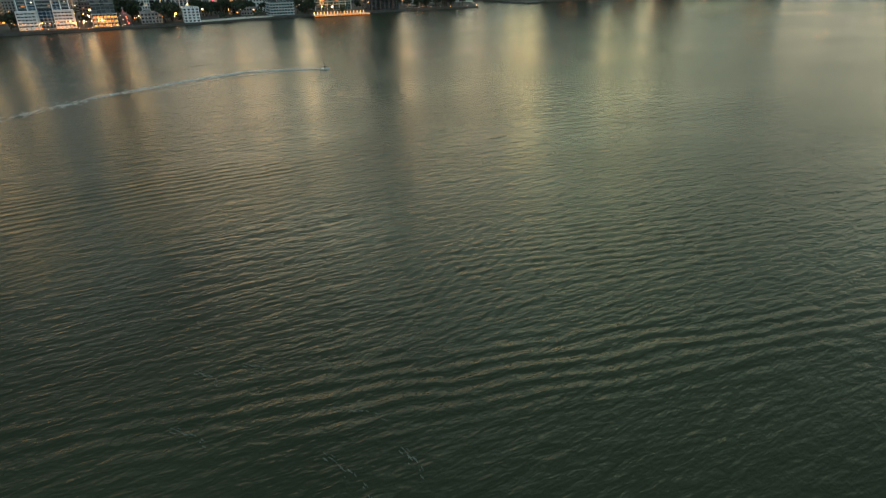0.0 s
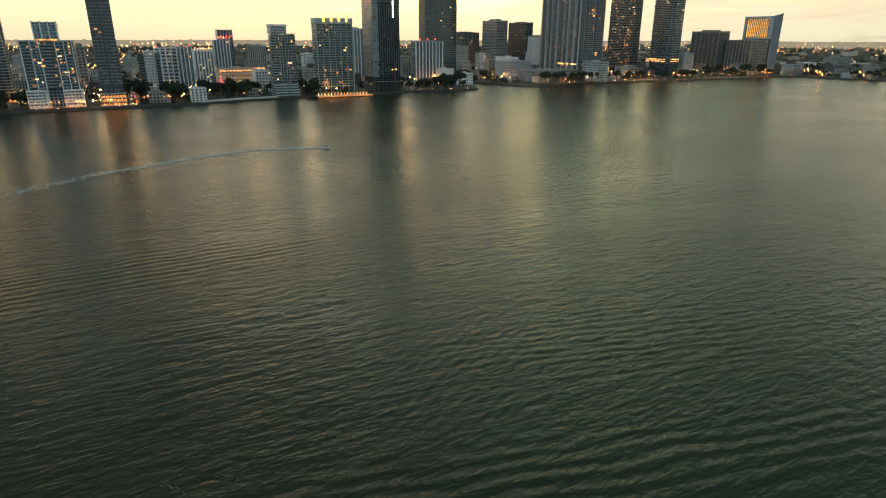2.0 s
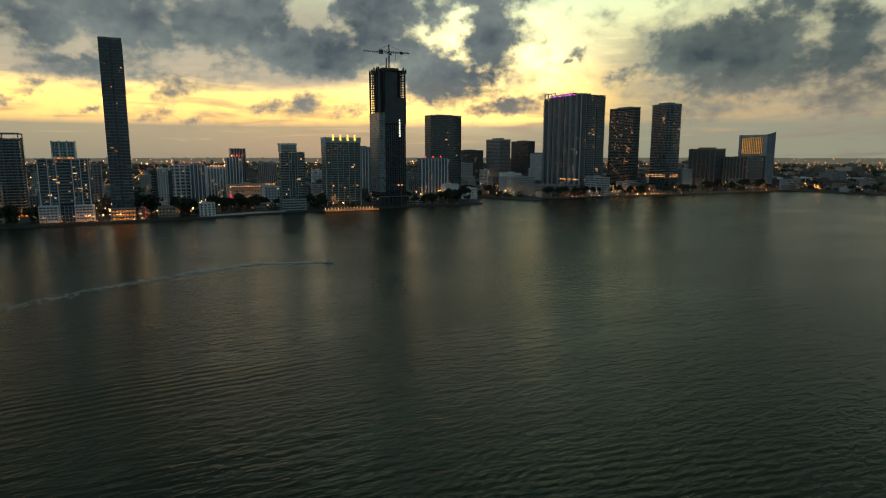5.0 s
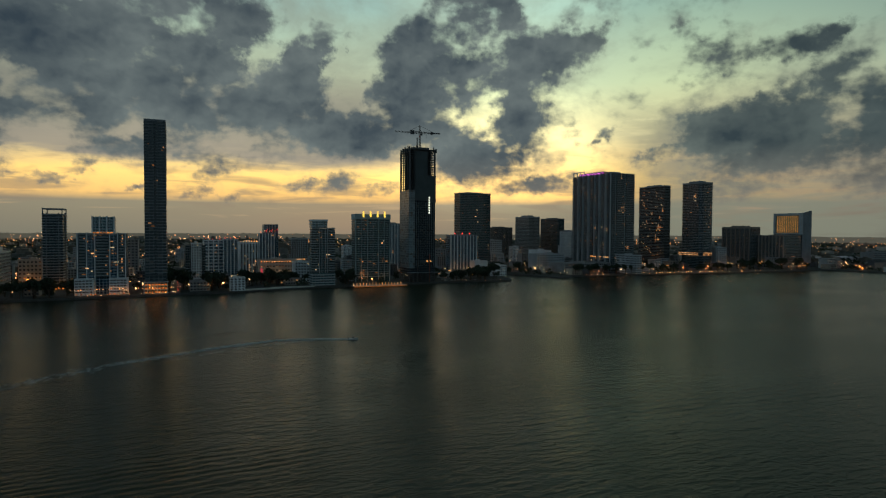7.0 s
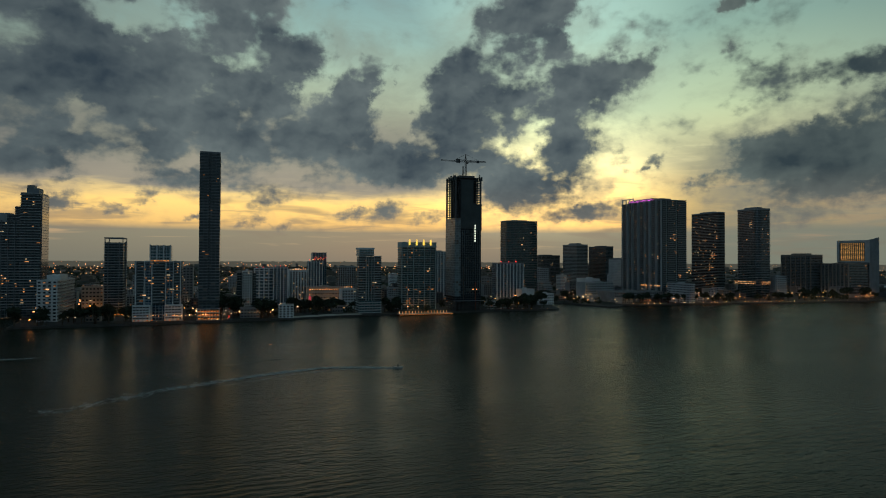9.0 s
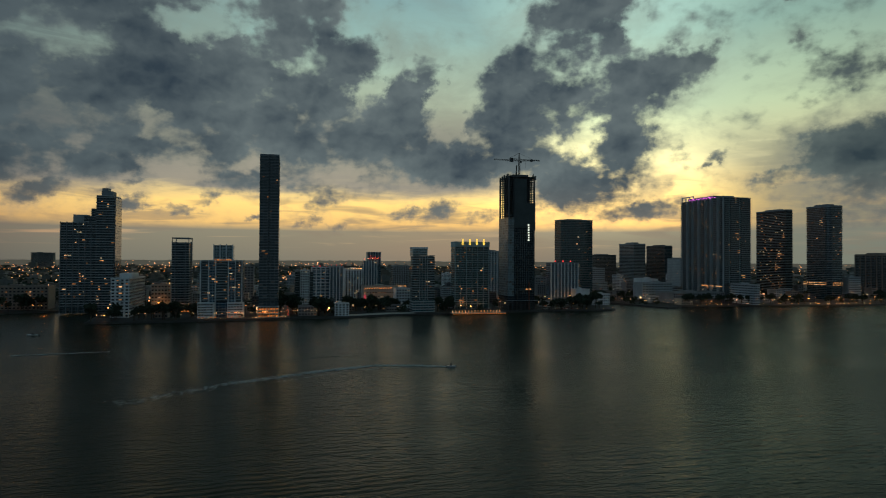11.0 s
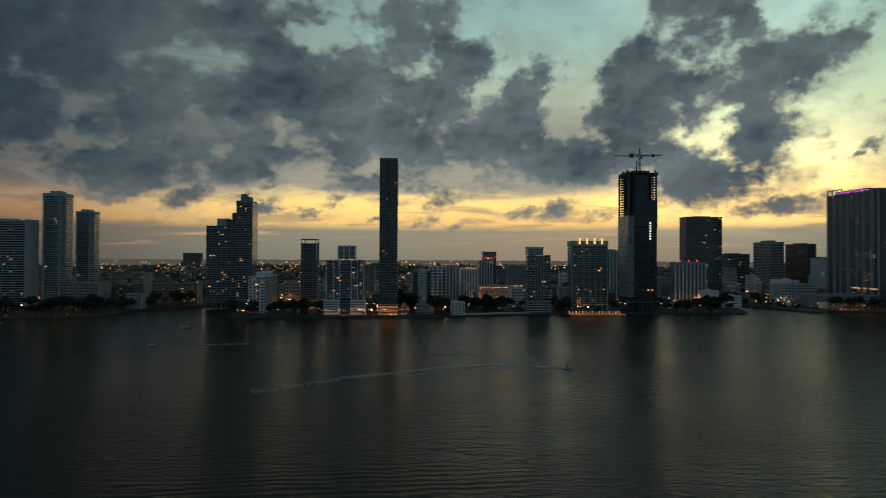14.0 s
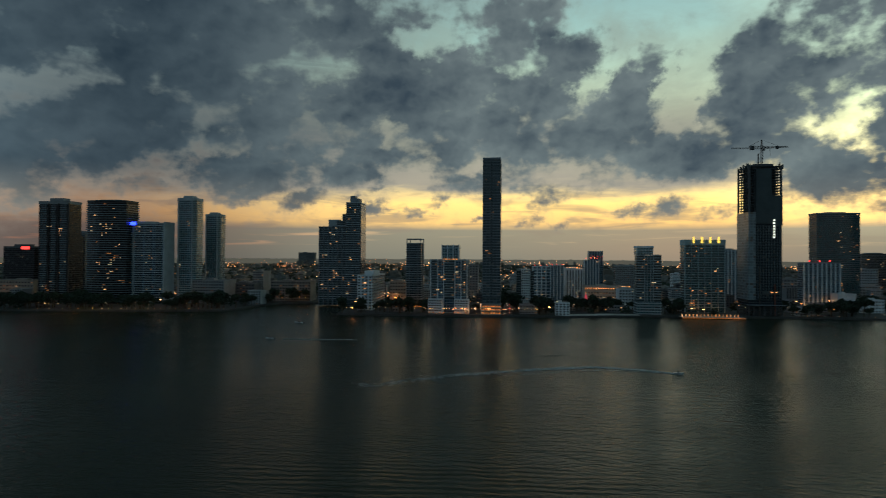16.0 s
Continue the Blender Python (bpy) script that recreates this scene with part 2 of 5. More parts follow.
    # cloud cover over the view's top, added to darken the water's reflection
    added_vault = n.math("MULTIPLY", n.math("MULTIPLY", n.span(az, -34.0, -4.0), n.span(el, 21.0, 28.0)), n.span(far, 0, 1, 0.55, 0.95, "LINEAR"))
    total = n.math("MAXIMUM", n.math("MAXIMUM", total, added_vault), n.math("MAXIMUM", loose, away))
    wide_noise = n.noise(n.vec("MULTIPLY", plane, (0.8, 1.25, 1.0)), 0.17, 6.0, 0.5)
    tight = n.noise(n.vec("MULTIPLY", plane, (0.85, 1.2, 1.0)), 0.5, 6.0, 0.55)
    stir = n.vec("MULTIPLY", n.vec("SUBTRACT", n.noise(plane, 0.45, 4.0, 0.55, out=1), (0.5, 0.5, 0.5)), (2.6, 2.0, 0.0))
    heaps = n.vec("MULTIPLY", n.vec("ADD", plane, stir), (0.82, 1.15, 1.0))
    puff = n.puffs(heaps, 0.3, 2.0, 0.45)
    # lumps: how much thinner the cloud gets towards the glow
    puff_on = n.puffs(n.vec("ADD", heaps, (-0.4, -0.7, 0.0)), 0.3, 2.0, 0.45)
    relief = n.math("SUBTRACT", puff, puff_on)
    low = n.span(el, 3.0, 9.0)
    rag = n.math("ADD", n.math("MULTIPLY", n.math("SUBTRACT", wide_noise, 0.5), n.span(low, 0, 1, 0.3, 1.2, "LINEAR")), n.math("MULTIPLY", n.math("SUBTRACT", tight, 0.5), n.span(low, 0, 1, 0.9, 0.9, "LINEAR")))
    rag = n.math("ADD", rag, n.math("MULTIPLY", n.math("SUBTRACT", puff, 0.28), n.span(el, 3.0, 9.0, 0.25, 0.55)))
    crumb = n.noise(n.vec("MULTIPLY", plane, (0.8, 1.3, 1.0)), 1.3, 5.0, 0.5)
    rag = n.math("ADD", rag, n.math("MULTIPLY", n.math("SUBTRACT", crumb, 0.5), n.span(el, 3.0, 12.0, 0.8, 0.35)))
    rag = n.math("MULTIPLY", rag, n.span(total, -0.1, 0.3, 0.3, 1.0))
    mass = n.math("ADD", total, rag)
    cover = n.math("MULTIPLY", n.span(mass, 0.02, n.span(el, 3.0, 9.0, 0.9, 0.62)), n.span(el, 1.9, 2.9))
    shade = n.noise(n.vec("ADD", n.vec("MULTIPLY", plane, (0.7, 1.1, 1.0)), (3.1, 7.7, 0.0)), 0.13, 5.0, 0.48)
    thick = n.span(n.math("ADD", n.math("MULTIPLY", mass, 0.45), n.math("SUBTRACT", n.math("MULTIPLY", n.math("SUBTRACT", shade, 0.5), 2.4), n.math("MULTIPLY", relief, 0.5))), -0.2, 0.95, kind="LINEAR")
    thin_colour = n.mix(n.span(side, 0.62, 0.98), (0.058, 0.072, 0.082, 1.0), (0.17, 0.182, 0.172, 1.0))
    cloud = n.mix(thick, thin_colour, n.mix(n.span(side, 0.62, 0.98), (0.023, 0.033, 0.043, 1.0), (0.043, 0.055, 0.068, 1.0)))
    cloud = n.mix(n.span(side, 0.3, -0.2), cloud, n.mix(thick, (0.09, 0.13, 0.163, 1.0), (0.055, 0.08, 0.101, 1.0)))
    cloud = n.mix(north, cloud, n.mix(1.0, cloud, (1.06, 1.06, 0.95, 1.0), "MULTIPLY"))
    cloud = n.mix(n.span(el, 8.0, 2.5, 0.0, 0.75), cloud, (0.20, 0.17, 0.14, 1.0))
    skirt = n.span(n.math("ADD", soft, n.math("ADD", n.math("MULTIPLY", rag, 0.7), n.math("MULTIPLY", n.math("SUBTRACT", shade, 0.5), 0.6))), 0.25, 0.85)
    veil_colour = n.mix(n.span(side, 0.5, 0.95), (0.125, 0.138, 0.138, 1.0), (0.27, 0.25, 0.18, 1.0))
    clear = n.mix(n.math("MULTIPLY", skirt, n.math("MULTIPLY", n.span(el, 2.6, 7.0, 0.25, 0.62), n.span(el, 9.0, 15.0, 1.0, 0.6))), clear, n.mix(n.span(el, 10.0, 5.0), veil_colour, (0.34, 0.265, 0.20, 1.0)))
    seen = n.mix(cover, clear, cloud)
    # southern sky outside the view, brightened to light the towers' side walls
    south_fill = n.vec("DOT_PRODUCT", way, (-0.99, 0.05, 0.0))
    seen = n.mix(n.span(south_fill, 0.62, 0.95), seen, n.mix(1.0, seen, (2.6, 2.7, 2.6, 1.0), "MULTIPLY"))
    seen = n.mix(n.span(el, -0.1, -1.2), seen, (0.03, 0.03, 0.034, 1.0))
    back = n.put("ShaderNodeBackground")
    n.feed(back.inputs[0], seen)
    back.inputs[1].default_value = 1.0
    n.tree.links.new(back.outputs[0], n.put("ShaderNodeOutputWorld").inputs[0])


build_sky()
afterglow = new("sun", bpy.data.lights.new("sun", "SUN"))
afterglow.data.energy, afterglow.data.angle, afterglow.data.color = 0.04, radians(30), (1.0, 0.72, 0.42)
afterglow.matrix_world = look((1000 * math.sin(radians(SUNSET)), 1000 * math.cos(radians(SUNSET)), 130), (0, 0, 0))

# ---------- materials ----------
def material(name):
    m = bpy.data.materials.new(name)
    m.use_nodes = True
    m.node_tree.nodes.clear()
    n = Net(m.node_tree)
    shader = n.put("ShaderNodeBsdfPrincipled")
    n.tree.links.new(shader.outputs[0], n.put("ShaderNodeOutputMaterial").inputs[0])
    return m, n, shader


def tinted(n, colour, amount, scale, vector=None):
    """The colour with a slow and a fine change of brightness."""
    place = vector or n.put("ShaderNodeTexCoord").outputs["Object"]
    slow = n.noise(place, scale, 3.0)
    fine = n.noise(place, scale * 9, 4.0)
    both = n.math("ADD", n.math("MULTIPLY", slow, 0.65), n.math("MULTIPLY", fine, 0.35))
    lo, hi = [tuple(c * k for c in colour) + (1.0,) for k in (1 - amount, 1 + amount)]
    return n.mix(n.span(both, 0.3, 0.7), lo, hi)


def plain(name, colour, rough=0.7, amount=0.18, scale=0.08, metal=0.0, bump=0.0):
    m, n, s = material(name)
    n.feed(s.inputs["Base Color"], tinted(n, colour, amount, scale))
    s.inputs["Roughness"].default_value, s.inputs["Metallic"].default_value = rough, metal
    if bump:
        b = n.put("ShaderNodeBump")
        b.inputs["Distance"].default_value = bump
        n.feed(b.inputs["Height"], n.noise(n.put("ShaderNodeTexCoord").outputs["Object"], 2.5, 4.0))
        n.feed(s.inputs["Normal"], b.outputs[0])
    return m


def facade(name, glass, frame_colour, floor=3.3, bay=3.6, frame_part=0.16, sill=0.25, rough=0.12, spread=0.35, ior=1.6):
    """Curtain wall: panes between mullions and sill bands, each pane with its own tone, as behind blinds."""
    m, n, s = material(name)
    place = n.put("ShaderNodeTexCoord").outputs["Object"]
    split = n.put("ShaderNodeSeparateXYZ")
    n.feed(split.inputs[0], place)
    along = n.math("ADD", split.outputs[0], split.outputs[1])
    column, level = n.math("DIVIDE", along, bay), n.math("DIVIDE", split.outputs[2], floor)
    mullion = n.math("LESS_THAN", n.math("FRACT", column), frame_part)
    band = n.math("LESS_THAN", n.math("FRACT", level), sill)
    bars = n.math("MAXIMUM", mullion, band)
    cell = n.put("ShaderNodeCombineXYZ")
    n.feed(cell.inputs[0], n.math("FLOOR", column)), n.feed(cell.inputs[1], n.math("FLOOR", level))
    white = n.put("ShaderNodeTexWhiteNoise")
    n.feed(white.inputs["Vector"], cell.outputs[0])
    tone = n.span(white.outputs["Value"], 0.0, 1.0, 1 - spread, 1 + spread, "LINEAR")
    pane = n.mix(1.0, (*glass, 1.0), tone, "MULTIPLY")
    pane = n.mix(n.math("GREATER_THAN", white.outputs["Value"], 0.955), pane, (0.10, 0.095, 0.085, 1.0))
    n.feed(s.inputs["Base Color"], n.mix(bars, pane, tinted(n, frame_colour, 0.15, 0.05)))
    n.feed(s.inputs["Roughness"], n.math("ADD", n.math("MULTIPLY", bars, 0.45), n.span(white.outputs["Value"], 0, 1, rough, rough + 0.08, "LINEAR")))
    s.inputs["IOR"].default_value = ior
    b = n.put("ShaderNodeBump")
    b.inputs["Distance"].default_value = 0.15
    n.feed(b.inputs["Height"], bars)
    n.feed(s.inputs["Normal"], b.outputs[0])
    return m


def glowing(name, colour, strength, vary=0.5, mellow=0.0):
    m, n, s = material(name)
    s.inputs["Base Color"].default_value = (*[0.4 * c for c in colour], 1.0)
    chance = n.put("ShaderNodeObjectInfo").outputs["Random"]
    island = n.put("ShaderNodeNewGeometry").outputs["Random Per Island"]
    level = n.math("MULTIPLY", n.span(chance, 0, 1, 1 - vary, 1 + vary, "LINEAR"), n.span(island, 0, 1, 1 - vary, 1 + vary, "LINEAR"))
    n.feed(s.inputs["Emission Color"], n.mix(n.math("MULTIPLY", n.math("FRACT", n.math("ADD", n.math("MULTIPLY", chance, 7.3), island)), mellow), (*colour, 1.0), (1.0, 0.72, 0.42, 1.0)))
    n.feed(s.inputs["Emission Strength"], n.math("MULTIPLY", level, strength))
    m.cycles.emission_sampling = "NONE"
    return m


WHITE = plain("white_render", (0.70, 0.73, 0.74), 0.75)
PALE = plain("pale_concrete", (0.39, 0.42, 0.43), 0.8)
GREY = plain("grey_concrete", (0.27, 0.27, 0.27), 0.85)
DARK = plain("dark_concrete", (0.11, 0.11, 0.115), 0.8)
BEIGE = plain("beige_render", (0.47, 0.41, 0.34), 0.8)
BROWN = plain("brown_render", (0.27, 0.235, 0.20), 0.8)
STEEL = plain("painted_steel", (0.10, 0.09, 0.08), 0.5, metal=0.4)
RUST = plain("rust_primer", (0.20, 0.07, 0.045), 0.7)
RAIL = plain("rail_glass", (0.16, 0.20, 0.21), 0.15)
SLABWHITE = plain("slab_white", (0.70, 0.74, 0.76), 0.7)
SLABGREY = plain("slab_grey", (0.21, 0.23, 0.25), 0.7)
SLABDARK = plain("slab_dark", (0.066, 0.080, 0.083), 0.7)
SLABBROWN = plain("slab_brown", (0.066, 0.056, 0.054), 0.7)
ROOF = plain("roof_gravel", (0.20, 0.20, 0.195), 0.9, 0.3, 0.15)
ASPHALT = plain("asphalt", (0.05, 0.05, 0.052), 0.85, 0.25, 0.1)
SAND = plain("sandy_lot", (0.48, 0.45, 0.39), 0.9, 0.25, 0.06)
BARK = plain("bark", (0.11, 0.085, 0.06), 0.9, bump=0.02)
LEAF = plain("leaves", (0.026, 0.041, 0.02), 0.7, 0.5, 0.6)
HULL = plain("white_hull", (0.6, 0.6, 0.6), 0.35)
CANVAS = plain("dark_canvas", (0.06, 0.065, 0.075), 0.8)
GLASS_BLUE = facade("blue_glass", (0.012, 0.040, 0.068), (0.22, 0.31, 0.37), sill=0.2, spread=0.5)
GLASS_TEAL = facade("teal_glass", (0.022, 0.072, 0.086), (0.28, 0.40, 0.43), sill=0.2, spread=0.5, ior=1.9)
GLASS_DEEP_TEAL = facade("deep_teal_glass", (0.018, 0.058, 0.066), (0.15, 0.24, 0.25), sill=0.12, frame_part=0.1, bay=2.2, spread=0.6)
CROWN = plain("teal_render", (0.40, 0.50, 0.51), 0.75)
GLASS_DARK = facade("dark_glass", (0.018, 0.036, 0.042), (0.075, 0.10, 0.105), spread=0.5)
GLASS_SLATE = facade("slate_glass", (0.045, 0.060, 0.068), (0.13, 0.16, 0.175), floor=3.4, bay=4.5, frame_part=0.08, sill=0.14, rough=0.2, spread=0.12)
GLASS_NIGHT = facade("night_blue_glass", (0.012, 0.019, 0.028), (0.040, 0.054, 0.068), floor=3.45, bay=2.6, frame_part=0.2, sill=0.12, rough=0.15, spread=0.3, ior=1.3)
GLASS_BROWN = facade("brown_glass", (0.016, 0.014, 0.015), (0.050, 0.044, 0.044), ior=1.35, spread=0.5)
DEEP = facade("deep_glass", (0.012, 0.024, 0.029), (0.055, 0.08, 0.09), bay=2.4)
# bronze glass with haze put into its lightened colours, for distant towers
GLASS_WARM_HAZED = facade("hazed_bronze_glass", (0.055, 0.056, 0.053), (0.22, 0.215, 0.20))
GLASS_BLACK = facade("black_glass", (0.012, 0.014, 0.015), (0.045, 0.047, 0.048), ior=1.35, spread=0.5)
GLASS_MIRROR = facade("mirror_glass", (0.02, 0.024, 0.028), (0.10, 0.11, 0.12), bay=4.0, frame_part=0.06, sill=0.1, rough=0.04, spread=0.2, ior=2.2)
# base colour raised to stand for the bright sky the corner reflects
GLASS_CORNER = facade("corner_glass", (0.15, 0.20, 0.225), (0.19, 0.24, 0.265), floor=3.45, bay=4.0, frame_part=0.1, sill=0.15, rough=0.15, spread=0.3)
WINDOW = plain("window_pane", (0.03, 0.037, 0.045), 0.1)
LIT = glowing("lit_room", (1.0, 0.34, 0.07), 1.0, 0.8, 0.45)
LIT_BRIGHT = glowing("lit_lobby", (1.0, 0.29, 0.045), 0.8)
LIT_WHITE = glowing("white_lamp", (1.0, 0.55, 0.20), 2.8, 0.6, 0.5)
LIT_AMBER = glowing("amber_lamp", (1.0, 0.25, 0.03), 6.0, 0.7, 0.4)
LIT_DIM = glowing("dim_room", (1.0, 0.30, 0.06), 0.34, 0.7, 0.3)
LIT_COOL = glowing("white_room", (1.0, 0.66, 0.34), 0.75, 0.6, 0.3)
LIT_TAIL = glowing("tail_lamp", (1.0, 0.03, 0.015), 2.6, 0.4)
LIT_HEAD = glowing("head_lamp", (1.0, 0.72, 0.42), 4.0, 0.4)
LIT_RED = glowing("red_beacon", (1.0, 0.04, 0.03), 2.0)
LIT_BLUE = glowing("blue_lamp", (0.04, 0.06, 1.0), 4.0)
LIT_PINK = glowing("pink_lamp", (0.9, 0.12, 0.75), 1.6)
LIT_ROSE = glowing("rose_panel", (1.0, 0.10, 0.14), 0.45, 0.2)
LIT_SIGN = glowing("sign_lamp", (1.0, 0.92, 0.70), 1.1, 0.1)
LIT_CROWN = glowing("crown_lamp", (1.0, 0.55, 0.07), 1.6, 0.1)
LIT_STRIPE = glowing("stripe_lamp", (1.0, 0.46, 0.12), 0.45, 0.3)
# far wall tones, partly lightened in place of distance haze
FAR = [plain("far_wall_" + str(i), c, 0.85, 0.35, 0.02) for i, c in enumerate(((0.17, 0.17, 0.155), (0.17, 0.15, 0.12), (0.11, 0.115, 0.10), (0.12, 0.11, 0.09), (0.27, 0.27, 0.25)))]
QUAY = plain("dark_quay_stone", (0.065, 0.063, 0.058), 0.9, 0.35, 0.2)
OLD_FOAM = plain("old_foam", (0.06, 0.078, 0.066), 0.7, 0.4, 0.4)
FOAM = plain("wake_foam", (0.5, 0.53, 0.53), 0.6, 0.4, 0.4)


def water():
    m, n, s = material("bay_water")
    place = n.put("ShaderNodeTexCoord").outputs["Object"]
    murk = n.noise(place, 0.006, 4.0)
    n.feed(s.inputs["Base Color"], n.mix(n.span(murk, 0.35, 0.65), (0.018, 0.0235, 0.0135, 1.0), (0.027, 0.034, 0.0195, 1.0)))
    s.inputs["IOR"].default_value = 1.165
    calm = n.span(n.noise(n.vec("MULTIPLY", place, (0.5, 1.0, 1.0)), 0.012, 3.0), 0.3, 0.6)
    n.feed(s.inputs["Roughness"], n.span(calm, 0, 1, 0.16, 0.23, "LINEAR"))

    def swell(turn, length, squeeze, detail):
        mapped = n.put("ShaderNodeMapping")
        n.feed(mapped.inputs[0], place)
        mapped.inputs["Rotation"].default_value = (0, 0, radians(turn))
        mapped.inputs["Scale"].default_value = (squeeze / length, 1 / length, 1 / length)
        return n.noise(mapped.outputs[0], 1.0, detail, 0.55, 0.3)

    def train(turn, length, cx, cy, rx, ry):
        """A train of long crested wake waves that dies out from its middle."""
        mapped = n.put("ShaderNodeMapping")
        n.feed(mapped.inputs[0], place)
        mapped.inputs["Rotation"].default_value = (0, 0, radians(turn))
        wave = n.put("ShaderNodeTexWave", bands_direction="Y")
        n.feed(wave.inputs["Vector"], mapped.outputs[0])
        wave.inputs["Scale"].default_value = 0.314 / length
        wave.inputs["Distortion"].default_value = 4.0
        wave.inputs["Detail"].default_value = 2.0
        wave.inputs["Detail Scale"].default_value = 0.6
        c, s = math.cos(radians(turn)), math.sin(radians(turn))
        d = n.vec("MULTIPLY", n.vec("SUBTRACT", mapped.outputs[0], (cx * c - cy * s, cx * s + cy * c, 0.0)), (1 / rx, 1 / ry, 0.0))
        return n.math("MULTIPLY", wave.outputs["Fac"], n.math("SUBTRACT", 1.0, n.vec("DOT_PRODUCT", d, d), clamp=True))

    chop = n.math("MULTIPLY", swell(12, 1.25, 0.5, 3.0), n.span(calm, 0, 1, 0.3, 0.75, "LINEAR"))
    ripple = n.math("MULTIPLY", swell(-6, 2.4, 0.36, 3.0), 1.05)
    ripple = n.math("ADD", ripple, n.math("MULTIPLY", swell(20, 3.0, 0.36, 2.0), 0.8))
    ripple = n.math("ADD", ripple, n.math("MULTIPLY", swell(3, 6.0, 0.3, 3.0), 1.0))
    roll = n.math("MULTIPLY", swell(4, 24.0, 0.3, 2.0), 0.9)
    height = n.math("ADD", n.math("ADD", chop, ripple), roll)
    for turn, length, cx, cy, rx, ry, lift in ((14, 4.3, 38, -691, 150, 15, 0.6), (-3, 4.2, -30, -546, 85, 26, 0.6), (14, 3.2, 95, -658, 70, 26, 0.3), (3, 6.0, 230, -555, 170, 22, 0.4), (-32, 3.0, 48, -650, 40, 26, 0.25)):
        height = n.math("ADD", height, n.math("MULTIPLY", train(turn, length, cx, cy, rx, ry), lift))
    b = n.put("ShaderNodeBump")
    b.inputs["Strength"].default_value = 1.0
    b.inputs["Distance"].default_value = 0.38
    n.feed(b.inputs["Height"], height)
    n.feed(s.inputs["Normal"], b.outputs[0])
    return m


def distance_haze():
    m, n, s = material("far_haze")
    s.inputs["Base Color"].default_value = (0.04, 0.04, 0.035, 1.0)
    # haze is put in as emission; the skyline itself gives no light
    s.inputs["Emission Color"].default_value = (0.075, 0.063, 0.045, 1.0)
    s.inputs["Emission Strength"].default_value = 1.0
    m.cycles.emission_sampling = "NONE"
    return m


def land():
    m, n, s = material("town_ground")
    place = n.put("ShaderNodeTexCoord").outputs["Object"]
    blot = n.span(n.noise(place, 0.012, 5.0, 0.6), 0.42, 0.58)
    ground = n.mix(blot, (0.024, 0.030, 0.017, 1.0), (0.055, 0.053, 0.049, 1.0))
    n.feed(s.inputs["Base Color"], n.mix(n.span(n.noise(place, 0.15, 4.0), 0.3, 0.7, 0.0, 0.4), ground, (0.03, 0.03, 0.032, 1.0)))
    s.inputs["Roughness"].default_value = 0.9
    return m


# ---------- building helpers ----------
def box(bm, x0, x1, y0, y1, z0, z1):
    v = [bm.verts.new(p) for p in ((x0, y0, z0), (x1, y0, z0), (x1, y1, z0), (x0, y1, z0), (x0, y0, z1), (x1, y0, z1), (x1, y1, z1), (x0, y1, z1))]
    for q in ((3, 2, 1, 0), (4, 5, 6, 7), (0, 1, 5, 4), (1, 2, 6, 5), (2, 3, 7, 6), (3, 0, 4, 7)):
        bm.faces.new([v[i] for i in q])
    return bm


def prism(bm, outline, z0, z1, grow=0.0):
    cx, cy = (sum(p[i] for p in outline) / len(outline) for i in (0, 1))
    ring = []
    for x, y in outline:
        d = math.hypot(x - cx, y - cy) or 1.0
        ring.append((x + (x - cx) / d * grow, y + (y - cy) / d * grow))
    low, high = ([bm.verts.new((x, y, z)) for x, y in ring] for z in (z0, z1))
    bm.faces.new(low[::-1]), bm.faces.new(high)
    for i in range(len(ring)):
        j = (i + 1) % len(ring)
        bm.faces.new((low[i], low[j], high[j], high[i]))
    return bm


def outline(w, d, r=0.0, bulge=0.0):
    """Plan of a tower, its front left corner at 0, 0: rounded corners, front and back bulging."""
    points = []
    if bulge:
        k = 8
        for i in range(k + 1):
            points.append((w * i / k, -bulge * math.sin(math.pi * i / k)))
        for i in range(k + 1):
            points.append((w - w * i / k, d + bulge * math.sin(math.pi * i / k)))
        return points
    if not r:
        return [(0, 0), (w, 0), (w, d), (0, d)]
    for cx, cy, start in ((r, r, 180), (w - r, r, 270), (w - r, d - r, 0), (r, d - r, 90)):
        for i in range(5):
            a = radians(start + i * 22.5)
            points.append((cx + r * math.cos(a), cy + r * math.sin(a)))
    return points


def mesh_of(name, bm, *mats):
    me = bpy.data.meshes.new(name)
    bm.to_mesh(me)
    bm.free()
    for m in mats:
        me.materials.append(m)
    return me


def part(name, bm, mat, parent, label="", kind="", at=(0, 0, 0)):
    """bm (a bmesh, or a mesh that is already there) as ONE object under parent."""
    data = bm if isinstance(bm, bpy.types.Mesh) else mesh_of(name, bm, mat)
    ob = new(name, data)
    ob.parent = parent
    ob.location = at
    return tagged(ob, label, kind=kind)


def thing(name, label, category, at, group="", turn=0.0):
    ob = new(name)
    ob.empty_display_size = 5
    ob.matrix_world = pose(*at, 0, 0, turn)
    return tagged(ob, label, category, group)


PANES = {}


def pane_mesh(w, h, side, mat):
    key = (w, h, side, mat.name)
    if key not in PANES:
        bm = bmesh.new()
        if side:
            box(bm, -0.12, 0.12, -w / 2, w / 2, 0, h)
        else:
            box(bm, -w / 2, w / 2, -0.12, 0.12, 0, h)
        PANES[key] = mesh_of("lit_window", bm, mat)
    return PANES[key]


LAND = 2.0
FOOTPRINTS = []      # ground taken by buildings: x0, x1, y0, y1


